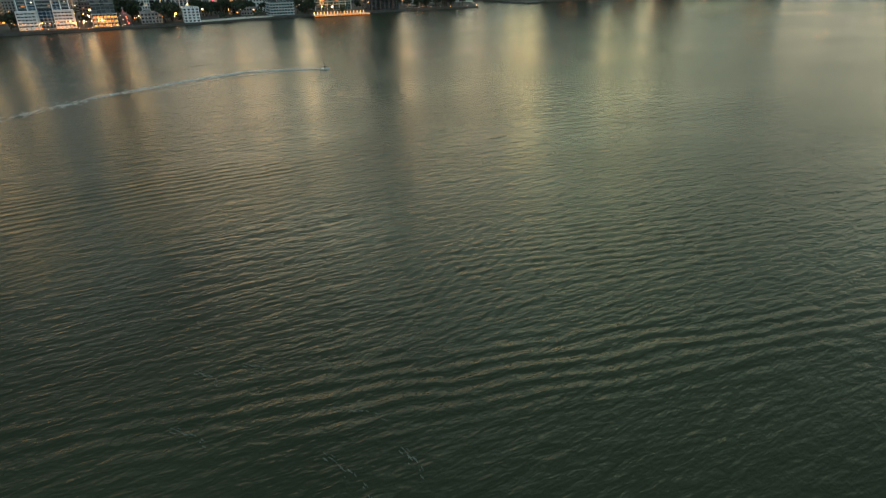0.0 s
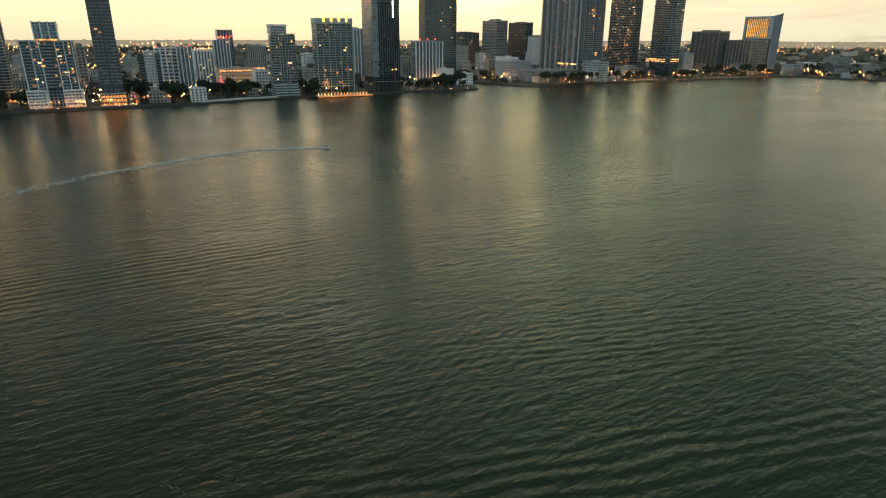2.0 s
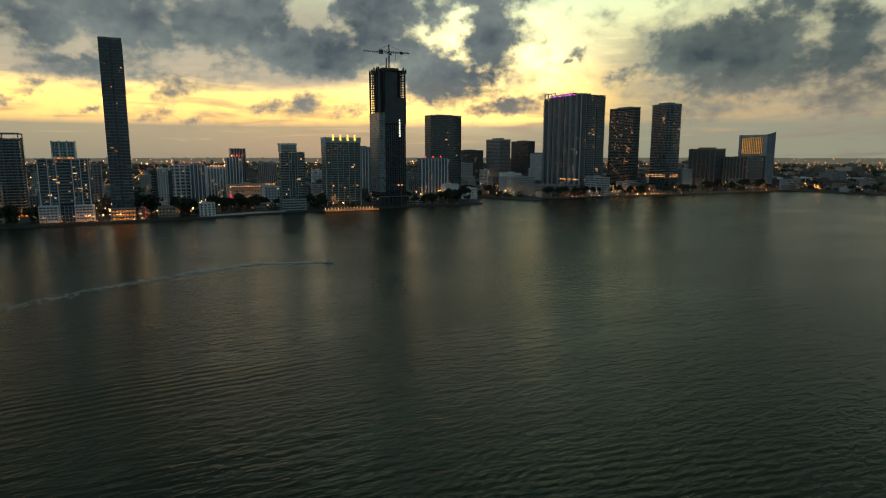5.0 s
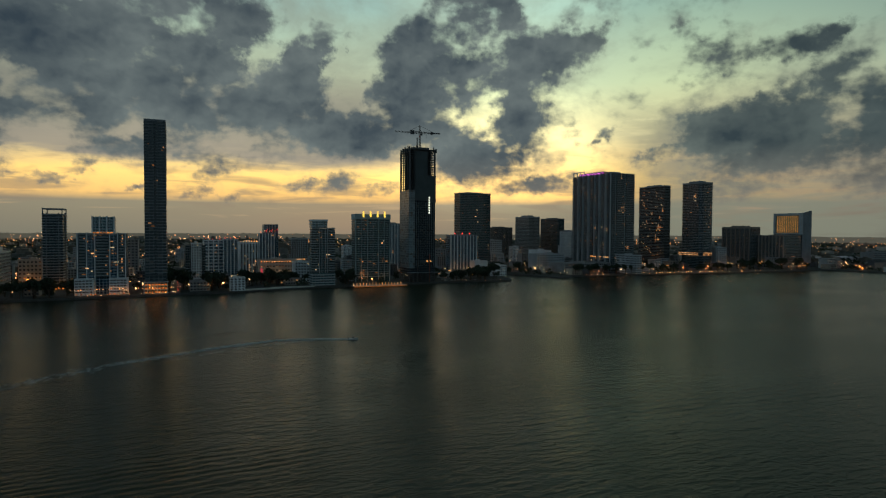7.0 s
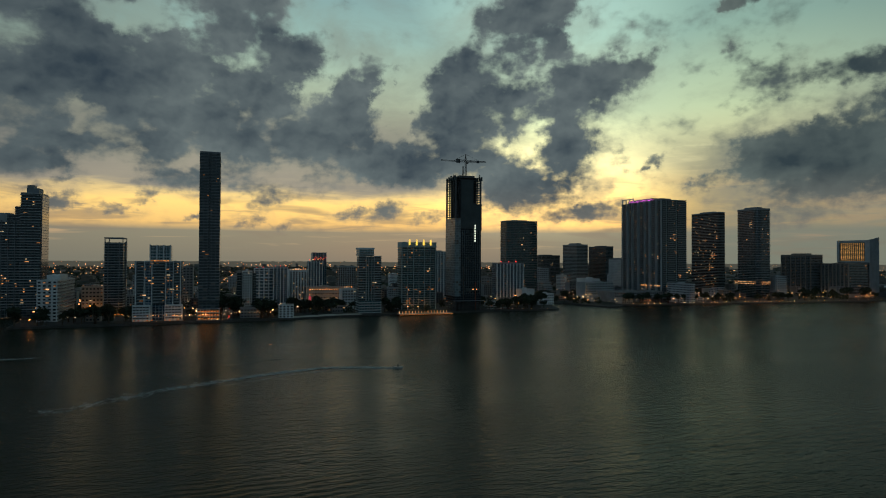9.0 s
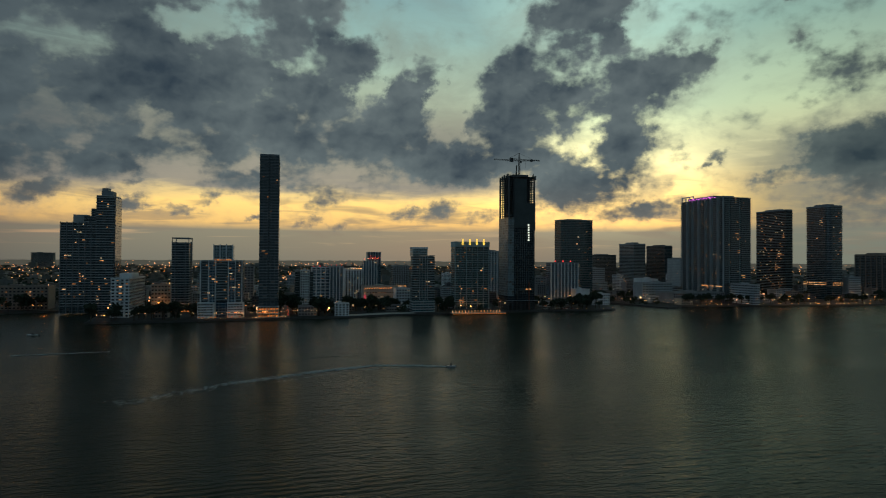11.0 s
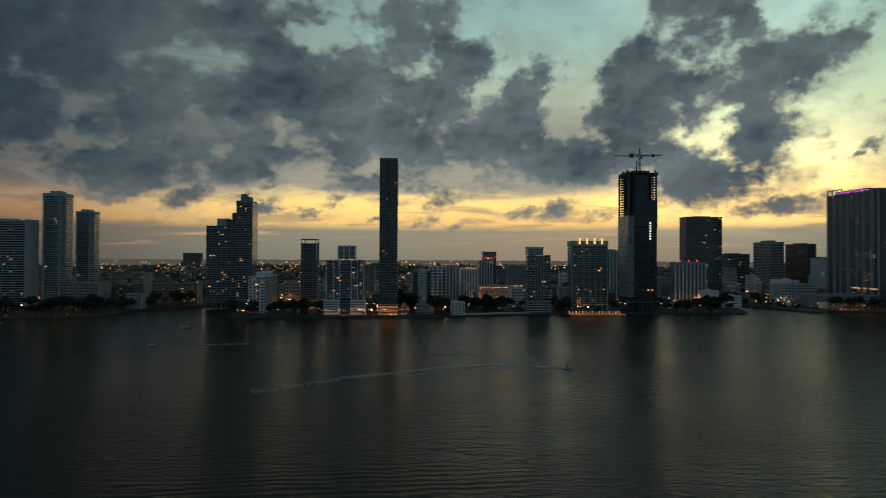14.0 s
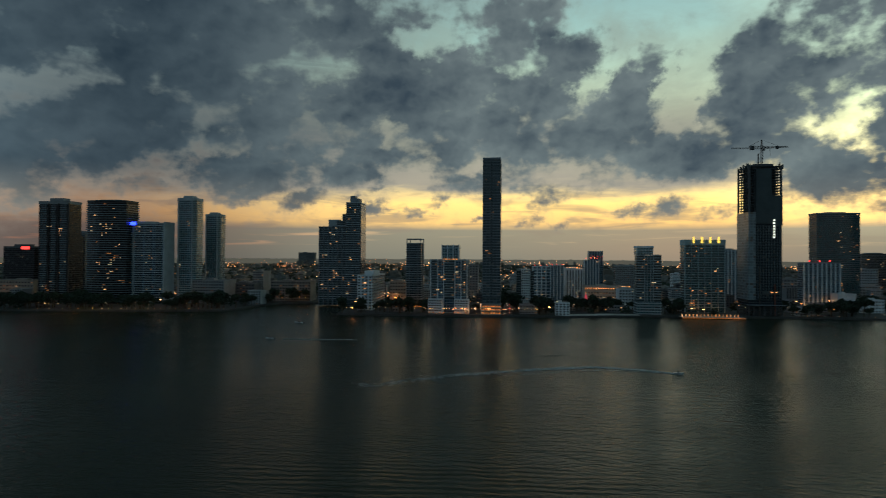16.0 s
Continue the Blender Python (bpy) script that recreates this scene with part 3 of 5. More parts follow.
def tower(name, label, x, y, w, d, h, body, slab, floor=3.3, out=1.3, r=0.0, bulge=0.0, fins=(), fin_mat=None, side_fins=(), crown=3.5, crown_mat=None,
          lit=20, seed=1, sides="fl", base=0.0, z0=None, skip=0, rail=True, box_roof=True, pane=(1.7, 0.95), lit_mat=None, stacks=(), left_stacks=(), thick=0.45):
    """A tower of storeys: a glazed body, a slab for every floor, upright fins, parapet, roof house and lit rooms.
    fins: (place along the front from 0 to 1, width); sides: which faces have lit rooms (f front, l left, r right)."""
    rnd = random.Random(seed)
    z0 = LAND if z0 is None else z0
    ob = thing(name, label, "building", (x, y, z0))
    FOOTPRINTS.append((x, x + w, y, y + d))
    h = h - z0
    plan = outline(w, d, r, bulge)
    part("facade", prism(bmesh.new(), plan, 0, h - 0.4), body, ob)
    bm = prism(bmesh.new(), plan, 0, thick, 0.14 if stacks or left_stacks else out)
    for p0, p1 in stacks:
        box(bm, p0 * w, p1 * w, -out, 0.4, 0.002, thick + 0.01)
    for p0, p1 in left_stacks:
        box(bm, -out, 0.4, p0 * d, p1 * d, 0.002, thick + 0.01)
    slab_faces = len(bm.faces)
    for p0, p1 in stacks:
        box(bm, p0 * w, p1 * w, -out, -out + 0.1, thick + 0.01, thick + 0.95)
    for p0, p1 in left_stacks:
        box(bm, -out, -out + 0.1, p0 * d, p1 * d, thick + 0.01, thick + 0.95)
    bm.faces.ensure_lookup_table()
    for face in bm.faces[slab_faces:]:
        face.material_index = 1
    slab_mesh = mesh_of("floor_slab", bm, slab, RAIL)
    # thin dark glass sheets put where shade falls behind the balconies
    for p0, p1 in stacks:
        part("balcony_shade_panel", box(bmesh.new(), p0 * w, p1 * w, -0.1 - bulge * 0.3, 0.3, base, h - 1.2), DEEP, ob, "dark glazing standing for the shade behind the balconies")
    for p0, p1 in left_stacks:
        part("balcony_shade_panel", box(bmesh.new(), -0.1, 0.3, p0 * d, p1 * d, base, h - 1.2), DEEP, ob, "dark glazing standing for the shade behind the balconies")
    levels = int((h - base) / floor)
    for i in range(skip, levels):
        part("floor_slab", slab_mesh, None, ob, at=(0, 0, base + floor * (i + 1) - 0.3))
    if rail and not (stacks or left_stacks):
        bm = bmesh.new()
        for i in range(skip, levels - 1):
            z = base + floor * (i + 1)
            cx, cy = w / 2, d / 2
            ring = []
            for px, py in plan:
                k = math.hypot(px - cx, py - cy)
                ring.append((px + (px - cx) / k * (out - 0.08), py + (py - cy) / k * (out - 0.08)))
            for (ax, ay), (bx, by) in zip(ring, ring[1:] + ring[:1]):
                bm.faces.new([bm.verts.new(q) for q in ((ax, ay, z), (bx, by, z), (bx, by, z + 1.0), (ax, ay, z + 1.0))])
        part("railing", bm, RAIL, ob, kind="stuff")
    for place, width in fins:
        fx = place * w
        fy = -bulge * math.sin(math.pi * min(1, max(0, place)))
        part("fin", box(bmesh.new(), fx - width / 2, fx + width / 2, fy - out - 0.25, fy + 0.5, 0, h + 0.6), fin_mat or slab, ob)
    for face, place, width in side_fins:
        fy = place * d
        x0, x1 = (-out - 0.25, 0.5) if face == "l" else (w - 0.5, w + out + 0.25)
        part("fin", box(bmesh.new(), x0, x1, fy - width / 2, fy + width / 2, 0, h + 0.6), fin_mat or slab, ob)
    if crown:
        part("parapet", prism(bmesh.new(), plan, h - 0.4, h + crown * 0.45, out * 0.4), crown_mat or slab, ob)
        if box_roof:
            part("roof_house", box(bmesh.new(), w * 0.25, w * 0.72, d * 0.25, d * 0.75, h, h + crown), crown_mat or GREY, ob)
    stack = []
    for i in range(lit):
        level, face, t = rnd.randrange(1, max(2, levels)), rnd.choice(sides), rnd.uniform(0.06, 0.94)
        if stack and rnd.random() < 0.35:
            level, face, t = rnd.choice(stack)
            level, t = min(levels - 1, max(1, level + rnd.choice((-2, -1, 0, 1, 1)))), min(0.94, max(0.06, t + rnd.choice((-0.07, 0, 0, 0.07))))
        inset = r / (w if face == "f" else d)
        t = min(0.97 - inset, max(0.03 + inset, t))
        stack.append((level, face, t))
        mat = lit_mat or rnd.choice((LIT, LIT, LIT_DIM, LIT_DIM, LIT_COOL))
        wide, z = pane[0] * rnd.choice((0.7, 1, 1, 1, 2)), base + floor * level + 1.2
        if face == "f":
            part("lit_window", pane_mesh(round(min(wide, w * 0.3), 2), pane[1], 0, mat), None, ob, at=(t * w, -bulge * math.sin(math.pi * t) - 0.15, z))
        else:
            part("lit_window", pane_mesh(round(wide, 2), pane[1], 1, mat), None, ob, at=(-0.15 if face == "l" else w + 0.15, t * d, z))
    return ob


def block(name, label, x, y, w, d, h, wall, windows=(4, 4), side_windows=0, roof_box=True, lit=2, seed=1, z0=None, glass=WINDOW, category="building", band=0.0, sides="f"):
    """A plain walled house block: walls, roof with parapet, panes set on the front and sides."""
    rnd = random.Random(seed)
    z0 = LAND if z0 is None else z0
    ob = thing(name, label, category, (x, y, z0))
    FOOTPRINTS.append((x, x + w, y, y + d))
    h -= z0
    part("wall", box(bmesh.new(), 0, w, 0, d, 0, h), wall, ob)
    bm = bmesh.new()
    for x0, x1, y0, y1 in ((-0.3, w + 0.3, -0.3, 0.2), (-0.3, w + 0.3, d - 0.2, d + 0.3), (-0.3, 0.2, 0.2, d - 0.2), (w - 0.2, w + 0.3, 0.2, d - 0.2)):
        box(bm, x0, x1, y0, y1, h - 0.2, h + 0.9)
    part("parapet", bm, wall, ob)
    part("roof", box(bmesh.new(), 0.25, w - 0.25, 0.25, d - 0.25, h, h + 0.15), ROOF, ob)
    if roof_box:
        bx = rnd.uniform(0.2, 0.5) * w
        part("roof_house", box(bmesh.new(), bx, bx + w * 0.25, d * 0.3, d * 0.6, h + 0.15, h + 3.0), wall, ob)
    cols, rows = windows
    if cols and rows:
        pitch, rise = w / cols, h / rows
        pw, ph = pitch * 0.55, min(rise * 0.55, 1.9)
        bm = bmesh.new()
        for i in range(cols):
            for j in range(rows):
                cx, cz = (i + 0.5) * pitch, j * rise + rise * 0.3
                box(bm, cx - pw / 2, cx + pw / 2, -0.08, 0.1, cz, cz + ph)
        part("front_glazing", bm, glass, ob, kind="stuff")
        if band:
            for j in range(1, rows):
                part("balcony", box(bmesh.new(), 0.3, w - 0.3, -band, 0.05, j * rise - 0.25, j * rise + 0.65), SLABWHITE, ob)
        if side_windows:
            bm = bmesh.new()
            sp = d / side_windows
            for i in range(side_windows):
                for j in range(rows):
                    cy, cz = (i + 0.5) * sp, j * rise + rise * 0.3
                    box(bm, -0.08, 0.1, cy - sp * 0.28, cy + sp * 0.28, cz, cz + ph)
                    box(bm, w - 0.1, w + 0.08, cy - sp * 0.28, cy + sp * 0.28, cz, cz + ph)
            part("side_glazing", bm, glass, ob, kind="stuff")
        for i in range(lit):
            cx, cz = (rnd.randrange(cols) + 0.5) * pitch, rnd.randrange(rows) * rise + rise * 0.3
            part("lit_window", pane_mesh(round(pw * rnd.choice((0.5, 0.8)), 1), round(ph * 0.6, 1), 0, rnd.choice((LIT, LIT_DIM, LIT_DIM, LIT_COOL))), None, ob, at=(cx, -0.12, cz))
    return ob

# ---------- water and ground ----------
from mathutils import geometry

bm = bmesh.new()
box(bm, -7000, 7000, -3500, 6000, -6, 0)
tagged(new("water", mesh_of("water", bm, water())), "dark green rippled bay water", kind="structure")

SHORE = [(-6900, -160), (-1500, -100), (-662, -36), (-522, -12), (-382, 11), (-371, 40), (-370, 98), (-352, 142), (-300, 158), (-258, 172), (-240, 160), (-222, -10),
         (-112, -6), (-7, 2), (56, 6), (122, 24), (200, 33), (278, 36), (366, 46), (446, 38), (455, 44), (462, 60), (474, 100), (500, 160), (522, 145), (538, 90),
         (550, 52), (568, 54), (588, 72), (710, 75), (822, 61), (944, 50), (1100, 42), (1180, 40), (1192, -30), (1215, -130), (1330, -330), (6900, -700)]
bm = bmesh.new()
edge = SHORE + [(6900, 5800), (-6900, 5800)]
low = [bm.verts.new((x, y, -1.0)) for x, y in edge]
high = [bm.verts.new((x, y, LAND)) for x, y in edge]
for tri in geometry.tessellate_polygon([[Vector((x, y, 0)) for x, y in edge]]):
    bm.faces.new([high[i] for i in tri])
for i in range(len(edge)):
    j = (i + 1) % len(edge)
    bm.faces.new((low[i], low[j], high[j], high[i]))
bmesh.ops.recalc_face_normals(bm, faces=bm.faces)
tagged(new("ground", mesh_of("ground", bm, land())), "dark town ground of streets, lots and gardens", kind="structure")

# pale cap of the sea wall
bm = bmesh.new()
for (ax, ay), (bx, by) in zip(SHORE[1:-1], SHORE[2:-1]):
    dx, dy = bx - ax, by - ay
    k = math.hypot(dx, dy)
    nx, ny = -dy / k, dx / k
    q = [(ax - nx * 0.3, ay - ny * 0.3), (bx - nx * 0.3, by - ny * 0.3), (bx + nx * 1.6, by + ny * 1.6), (ax + nx * 1.6, ay + ny * 1.6)]
    prism(bm, q, -0.5, LAND + 0.25)
tagged(new("sea_wall", mesh_of("sea_wall", bm, QUAY)), "dark weathered concrete sea wall along the bay", kind="structure")

# ---------- towers on the water ----------
el = tower("slim_tower", "very tall slim dark glass residential tower on a lit podium", -41, 14, 22.5, 50, 199, GLASS_SLATE, SLABGREY, floor=3.45, out=0.08, base=20, thick=0.6, lit_mat=LIT_DIM,
           lit=7, seed=3, sides="f", crown=2.0, rail=False, box_roof=False)

for k in range(50):
    part("seam_balcony", pane_mesh(1.7, 2.3, 0, DEEP), None, el, at=(11.2, -0.28, 21.2 + 3.45 * k))
for z in (108, 141, 20):
    part("plant_floor", box(bmesh.new(), -0.2, 22.7, -0.2, 50.2, z, z + 1.3), SLABDARK, el, "dark plant floor band")
for k in range(15):
    part("upper_band", box(bmesh.new(), -0.16, 22.66, -0.16, 50.16, 144.5 + 3.45 * k, 145.7 + 3.45 * k), SLABDARK, el, "dark spandrel band")
for i in range(4):
    part("podium_floor", box(bmesh.new(), -1.5, 24, -4, 6, 4.2 * i + 0.2, 4.2 * i + 0.7), PALE, el)
for i in range(3):
    for k in range(7):
        part("lobby_pane", pane_mesh(1.7, 1.3, 0, LIT_BRIGHT), None, el, at=(1.2 + 3.4 * k, -1.2, 4.2 * i + 1.1))
for k in range(8):
    part("podium_column", box(bmesh.new(), -1.2 + 3.4 * k, -0.5 + 3.4 * k, -3.6, -2.9, 0, 13.4), PALE, el)

ap = tower("blue_apartment_tower", "pale blue apartment tower with white fins and a stepped top", -109, 24, 49, 24, 70, GLASS_BLUE, PALE, out=1.3, base=18, stacks=((0.05, 0.18), (0.38, 0.64), (0.84, 0.96)),
           fins=((0.02, 0.9), (0.2, 0.8), (0.36, 0.8), (0.66, 0.8), (0.82, 0.8), (0.98, 0.9)), fin_mat=WHITE, lit=42, seed=5, sides="f", crown=1.5, box_roof=False)
upper = part("upper_block", box(bmesh.new(), 15, 37, 4, 20, 67.5, 87), GLASS_TEAL, ap)
for k in range(5):
    part("upper_slab", box(bmesh.new(), 14.3, 37.7, 3.3, 20.7, 70.5 + 3.4 * k, 70.9 + 3.4 * k), WHITE, upper)
for k in range(4):
    part("upper_fin", box(bmesh.new(), 14.5 + 7.2 * k, 15.6 + 7.2 * k, 3.1, 4.2, 67.5, 88), WHITE, upper)
for k in range(6):
    part("lit_window", pane_mesh(2.4, 1.7, 0, LIT_BRIGHT), None, ap, at=(17 + 3.4 * k, 2.9, 67.9))
for x0, x1 in ((-1.5, 17), (32, 51)):
    podium = part("podium_wall", box(bmesh.new(), x0, x1, -7, 1, 0, 18.5), WHITE, ap)
    for j in range(5):
        for i in range(5):
            part("garage_opening", pane_mesh(2.6, 1.2, 0, WINDOW), None, podium, at=(x0 + 2.2 + 3.4 * i, -7.1, 3.0 + 3.1 * j))
for i in (0, 1, 3, 4, 7, 8, 10):
    part("lit_window", pane_mesh(1.5, 1.0, 0, LIT_BRIGHT), None, ap, at=(0.5 + 4.6 * i, -7.3, 0.6))

lw = block("low_white_condominium", "long low white condominium with a gridded balcony front", -210, 43, 20, 80, 48, WHITE, (4, 12), side_windows=22, lit=4, seed=2)
for j in range(12):
    part("balcony", box(bmesh.new(), 7.5, 13.5, -1.1, 0.1, 3.8 * j + 0.6, 3.8 * j + 1.6), PALE, lw)
    part("balcony", box(bmesh.new(), 19.9, 20.9, 4, 76, 3.8 * j + 0.5, 3.8 * j + 1.5), PALE, lw)
for j in range(5, 11, 2):
    part("lit_window", pane_mesh(3.4, 1.3, 0, LIT), None, lw, at=(10.5, -0.15, 3.8 * j + 1.7))
part("penthouse", box(bmesh.new(), 3, 17, 26, 60, 46, 52), WHITE, lw)
dk = tower("dark_banded_tower", "dark narrow banded tower with an open roof frame", -155, 108, 21, 30, 94, GLASS_DARK, PALE, out=1.3, base=8, thick=0.7, lit=9, seed=8, sides="fr", crown=0, fins=((0.2, 0.7), (0.8, 0.7)), fin_mat=SLABGREY, side_fins=(("r", 0.5, 2.0),), rail=False)
for x0, y0 in ((0, 0), (20, 0), (0, 29), (20, 29)):
    part("frame_post", box(bmesh.new(), x0, x0 + 1, y0, y0 + 1, 91, 97.5), SLABGREY, dk)
for x0, x1, y0, y1 in ((0, 21, -0.2, 1.2), (0, 21, 28.8, 30.2), (-0.2, 1.2, 0, 30), (19.8, 21.2, 0, 30)):
    part("frame_beam", box(bmesh.new(), x0, x1, y0, y1, 96.6, 98), SLABGREY, dk)
for i in range(8):
    part("lit_window", pane_mesh(2.4, 2.6, 0, LIT_BRIGHT), None, dk, at=(-4 + 4.2 * i, -1.4, 0.6))

pb = tower("stepped_tower", "dark stepped tower with banded balconies and a tall corner", -286, 112, 42, 30, 118, GLASS_DARK, PALE, rail=False, out=1.3, base=6, thick=0.7, fins=[(k / 6, 0.6) for k in range(6)], fin_mat=SLABGREY, lit=30, seed=11, sides="f", crown=0)
part("white_roof_house", box(bmesh.new(), 12, 28, 6, 20, 114, 126), PALE, pb)
for step, (x0, x1, top) in enumerate(((26, 34, 124), (34, 42, 134), (40, 46, 140))):
    step_block = part("step_block", box(bmesh.new(), x0, x1, 2, 26, 114, top), GLASS_DARK, pb)
    for k in range(int((top - 115) / 3.3)):
        part("step_slab", box(bmesh.new(), x0 - 1, x1 + 1, 1, 27, 117 + 3.3 * k, 117.3 + 3.3 * k), SLABWHITE, step_block)
pb2 = tower("stepped_tower_corner", "tall banded corner tower of dark glass with a roof spire", -245, 110, 20, 32, 152, GLASS_DARK, PALE, rail=False, out=1.4, base=6, thick=0.7, lit=20, seed=12, sides="f", crown=2, box_roof=False)
part("glass_end", box(bmesh.new(), 19.6, 21.7, 2, 31, 4, 149), GLASS_MIRROR, pb2, "reflecting glass end wall")
part("roof_tier", box(bmesh.new(), 4, 17, 6, 24, 150, 157), SLABGREY, pb2)
part("roof_tier", box(bmesh.new(), 4, 11, 8, 20, 157, 161), SLABGREY, pb2)

bl = tower("balcony_tower", "pale apartment tower with wrapped balconies and a wide foot", 157, 51, 27, 22, 78, GLASS_DEEP_TEAL, PALE, out=1.6, base=16, rail=False, stacks=((-0.07, 0.27), (0.73, 1.07)), fins=((0.3, 0.6), (0.42, 0.5), (0.58, 0.5), (0.7, 0.6)), fin_mat=PALE, thick=0.5, lit=13, seed=21, sides="f", crown=0)
upper = part("upper_block", box(bmesh.new(), -1, 19, 1, 20, 76, 85), GLASS_TEAL, bl)
for k in range(2):
    part("upper_slab", box(bmesh.new(), -1.8, 20, 0.2, 21, 78.4 + 3.3 * k, 78.8 + 3.3 * k), WHITE, upper)
part("upper_roof", box(bmesh.new(), -1.6, 19.6, 0.4, 20.6, 85, 87.5), WHITE, bl)
for j in range(5):
    part("podium_floor", box(bmesh.new(), -2.5, 29, -3.5, 20, 0.2 + 3.4 * j, 1.3 + 3.4 * j), PALE, bl)
part("podium_wall", box(bmesh.new(), -1.5, 28, -2, 18, 0, 16.2), GLASS_TEAL, bl)

ic = tower("crowned_tower", "teal glass tower with four lamp bars on its crown", 225, 90, 52, 20, 92, GLASS_DEEP_TEAL, CROWN, out=1.0, base=4, rail=False, thick=0.5,
           fins=((0.01, 0.8), (0.17, 0.4), (0.34, 0.6), (0.5, 0.4), (0.66, 0.6), (0.83, 0.4), (0.99, 0.8)), fin_mat=CROWN, lit=34, seed=31, sides="f", crown=0)
crown_wall = part("crown_wall", box(bmesh.new(), -0.4, 52.4, -1.3, 20.5, 89.6, 97), CROWN, ic, "plain pale crown wall")
def lamp_bar_mesh(x0):
    bm = bmesh.new()
    for j in range(5):
        box(bm, x0, x0 + 2.2, -2.2, -1.3, 92.6 + 1.7 * j, 93.9 + 1.7 * j)
    return bm


for k in range(4):
    part("lamp_bar", lamp_bar_mesh(10.4 + 10.6 * k), LIT_CROWN, crown_wall, "glowing amber lamp bar of five blocks")
for j in range(6):
    part("garage_deck", box(bmesh.new(), -17, -1.5, 4, 30, 2.6 * j + 1, 2.6 * j + 2.2), PALE, ic)
part("garage_core", box(bmesh.new(), -15.5, -2.5, 5.5, 29, 0, 16), DARK, ic)

# tower under construction
FOOTPRINTS.append((294, 334, 55, 93))
mi = thing("unfinished_tower", "unfinished dark concrete tower, glazed below, open floors above", "building", (294, 55, LAND))
MW, MD = 39.5, 38
part("glazed_front", box(bmesh.new(), 0, MW, 0, MD, 12, 117), GLASS_NIGHT, mi)
part("glazed_corner", box(bmesh.new(), -0.7, 8, -0.7, MD + 0.7, 20, 131), GLASS_CORNER, mi, "pale glass corner, its colour standing for reflected sky")
part("core", box(bmesh.new(), 6.5, 33, 5, 33, 0, 189), DARK, mi)
slab_mesh = mesh_of("floor_slab", box(bmesh.new(), -0.45, MW + 0.45, -0.45, MD + 0.45, 0, 0.55), SLABDARK)
for i in range(55):
    part("floor_slab", slab_mesh, None, mi, at=(0, 0, 3.45 * i + 2.5))
col_mesh = mesh_of("column", box(bmesh.new(), -0.5, 0.5, -0.5, 0.5, 0, 72), DARK)
foot_mesh = mesh_of("column", box(bmesh.new(), -0.6, 0.6, -0.6, 0.6, 0, 12), DARK)
for i in range(7):
    for j in range(5):
        if 1 < i < 5 and 0 < j < 4:
            continue
        part("column", col_mesh, None, mi, at=(1.0 + i * 6.25, 1.0 + j * 9.0, 117))
        if j == 0 or i in (0, 6):
            part("column", foot_mesh, None, mi, at=(0.3 + i * 6.48, 0.3 + j * 9.35, 0))
part("netting", box(bmesh.new(), 8.2, 27, -0.9, -0.6, 117, 186), SLABDARK, mi, "dark debris netting")
part("dark_netting", box(bmesh.new(), 27, MW + 0.6, -0.9, -0.6, 114, 152), SLABDARK, mi, "dark debris netting")
for px in (-0.42, MW - 1.7):
    for py in (-0.42, MD - 1.7):
        part("corner_pier", box(bmesh.new(), px, px + 2.1, py, py + 2.1, 117, 188.8), DARK, mi)
part("roof_formwork", box(bmesh.new(), 8, 32, 6, 32, 189, 193), DARK, mi)
rnd = random.Random(4)
for k in range(26):
    px, py = rnd.choice(((rnd.uniform(0, MW), 0), (rnd.uniform(0, MW), MD), (0, rnd.uniform(0, MD)), (MW, rnd.uniform(0, MD))))
    part("formwork_post", box(bmesh.new(), px - 0.25, px + 0.25, py - 0.25, py + 0.25, 188, 190.5 + rnd.uniform(0, 4)), STEEL, mi)
for k in range(10):
    part("edge_guard", box(bmesh.new(), -1.6 if k % 2 else MW - 0.2, 0.2 if k % 2 else MW + 1.6, -1.2 + 4.2 * (k // 2) * 2, 1.0 + 4.2 * (k // 2) * 2, 185.5, 191 + (k % 3)), SLABDARK, mi, "raised guard panel at the roof edge")
part("hoist_mast", box(bmesh.new(), 12.5, 13.8, 4, 5.3, 189, 206), STEEL, mi)
for k in range(7):
    part("sign_bar", box(bmesh.new(), 28.6, 30.6, -2.0, -1.7, 98 + 3.6 * k, 100.2 + 3.6 * k), LIT_SIGN, mi, "glowing pale sign bar")
for k in range(2):
    part("lit_window", pane_mesh(2.4, 1.4, 0, LIT), None, mi, at=(27 + 5 * k, -1.7, 29))

for x0, wide, top, mat in ((12, 0.9, 62, STEEL), (30, 1.3, 40, RUST)):
    hoist = part("hoist_rail", box(bmesh.new(), x0, x0 + wide, -1.9, -1.0, 0, top), mat, mi, "upright hoist rail on the front")
    for k in range(int(top / 4)):
        part("hoist_tie", box(bmesh.new(), x0 - 0.4, x0 + wide + 0.4, -1.6, -0.2, 4 * k + 2, 4 * k + 2.3), STEEL, hoist)
for k in range(9):
    part("mullion", box(bmesh.new(), 10.5 + 3.3 * k, 10.9 + 3.3 * k, -0.75, -0.3, 22, 114), GLASS_CORNER, mi)
part("base_canopy", box(bmesh.new(), -3, MW + 4, -5, 0.4, 13.2, 14), SLABGREY, mi, "pale protective canopy over the base")
for k in range(8):
    part("canopy_post", box(bmesh.new(), -2.5 + 6.2 * k, -2.1 + 6.2 * k, -4.8, -4.4, 0, 13.2), STEEL, mi)
part("plant_band", box(bmesh.new(), 16, 38, -0.95, -0.3, 27.5, 31.5), SLABDARK, mi)
crane = thing("tower_crane", "dark steel tower crane standing on the unfinished tower", "crane", (294 + 22.5, 55 + 18, LAND + 193))


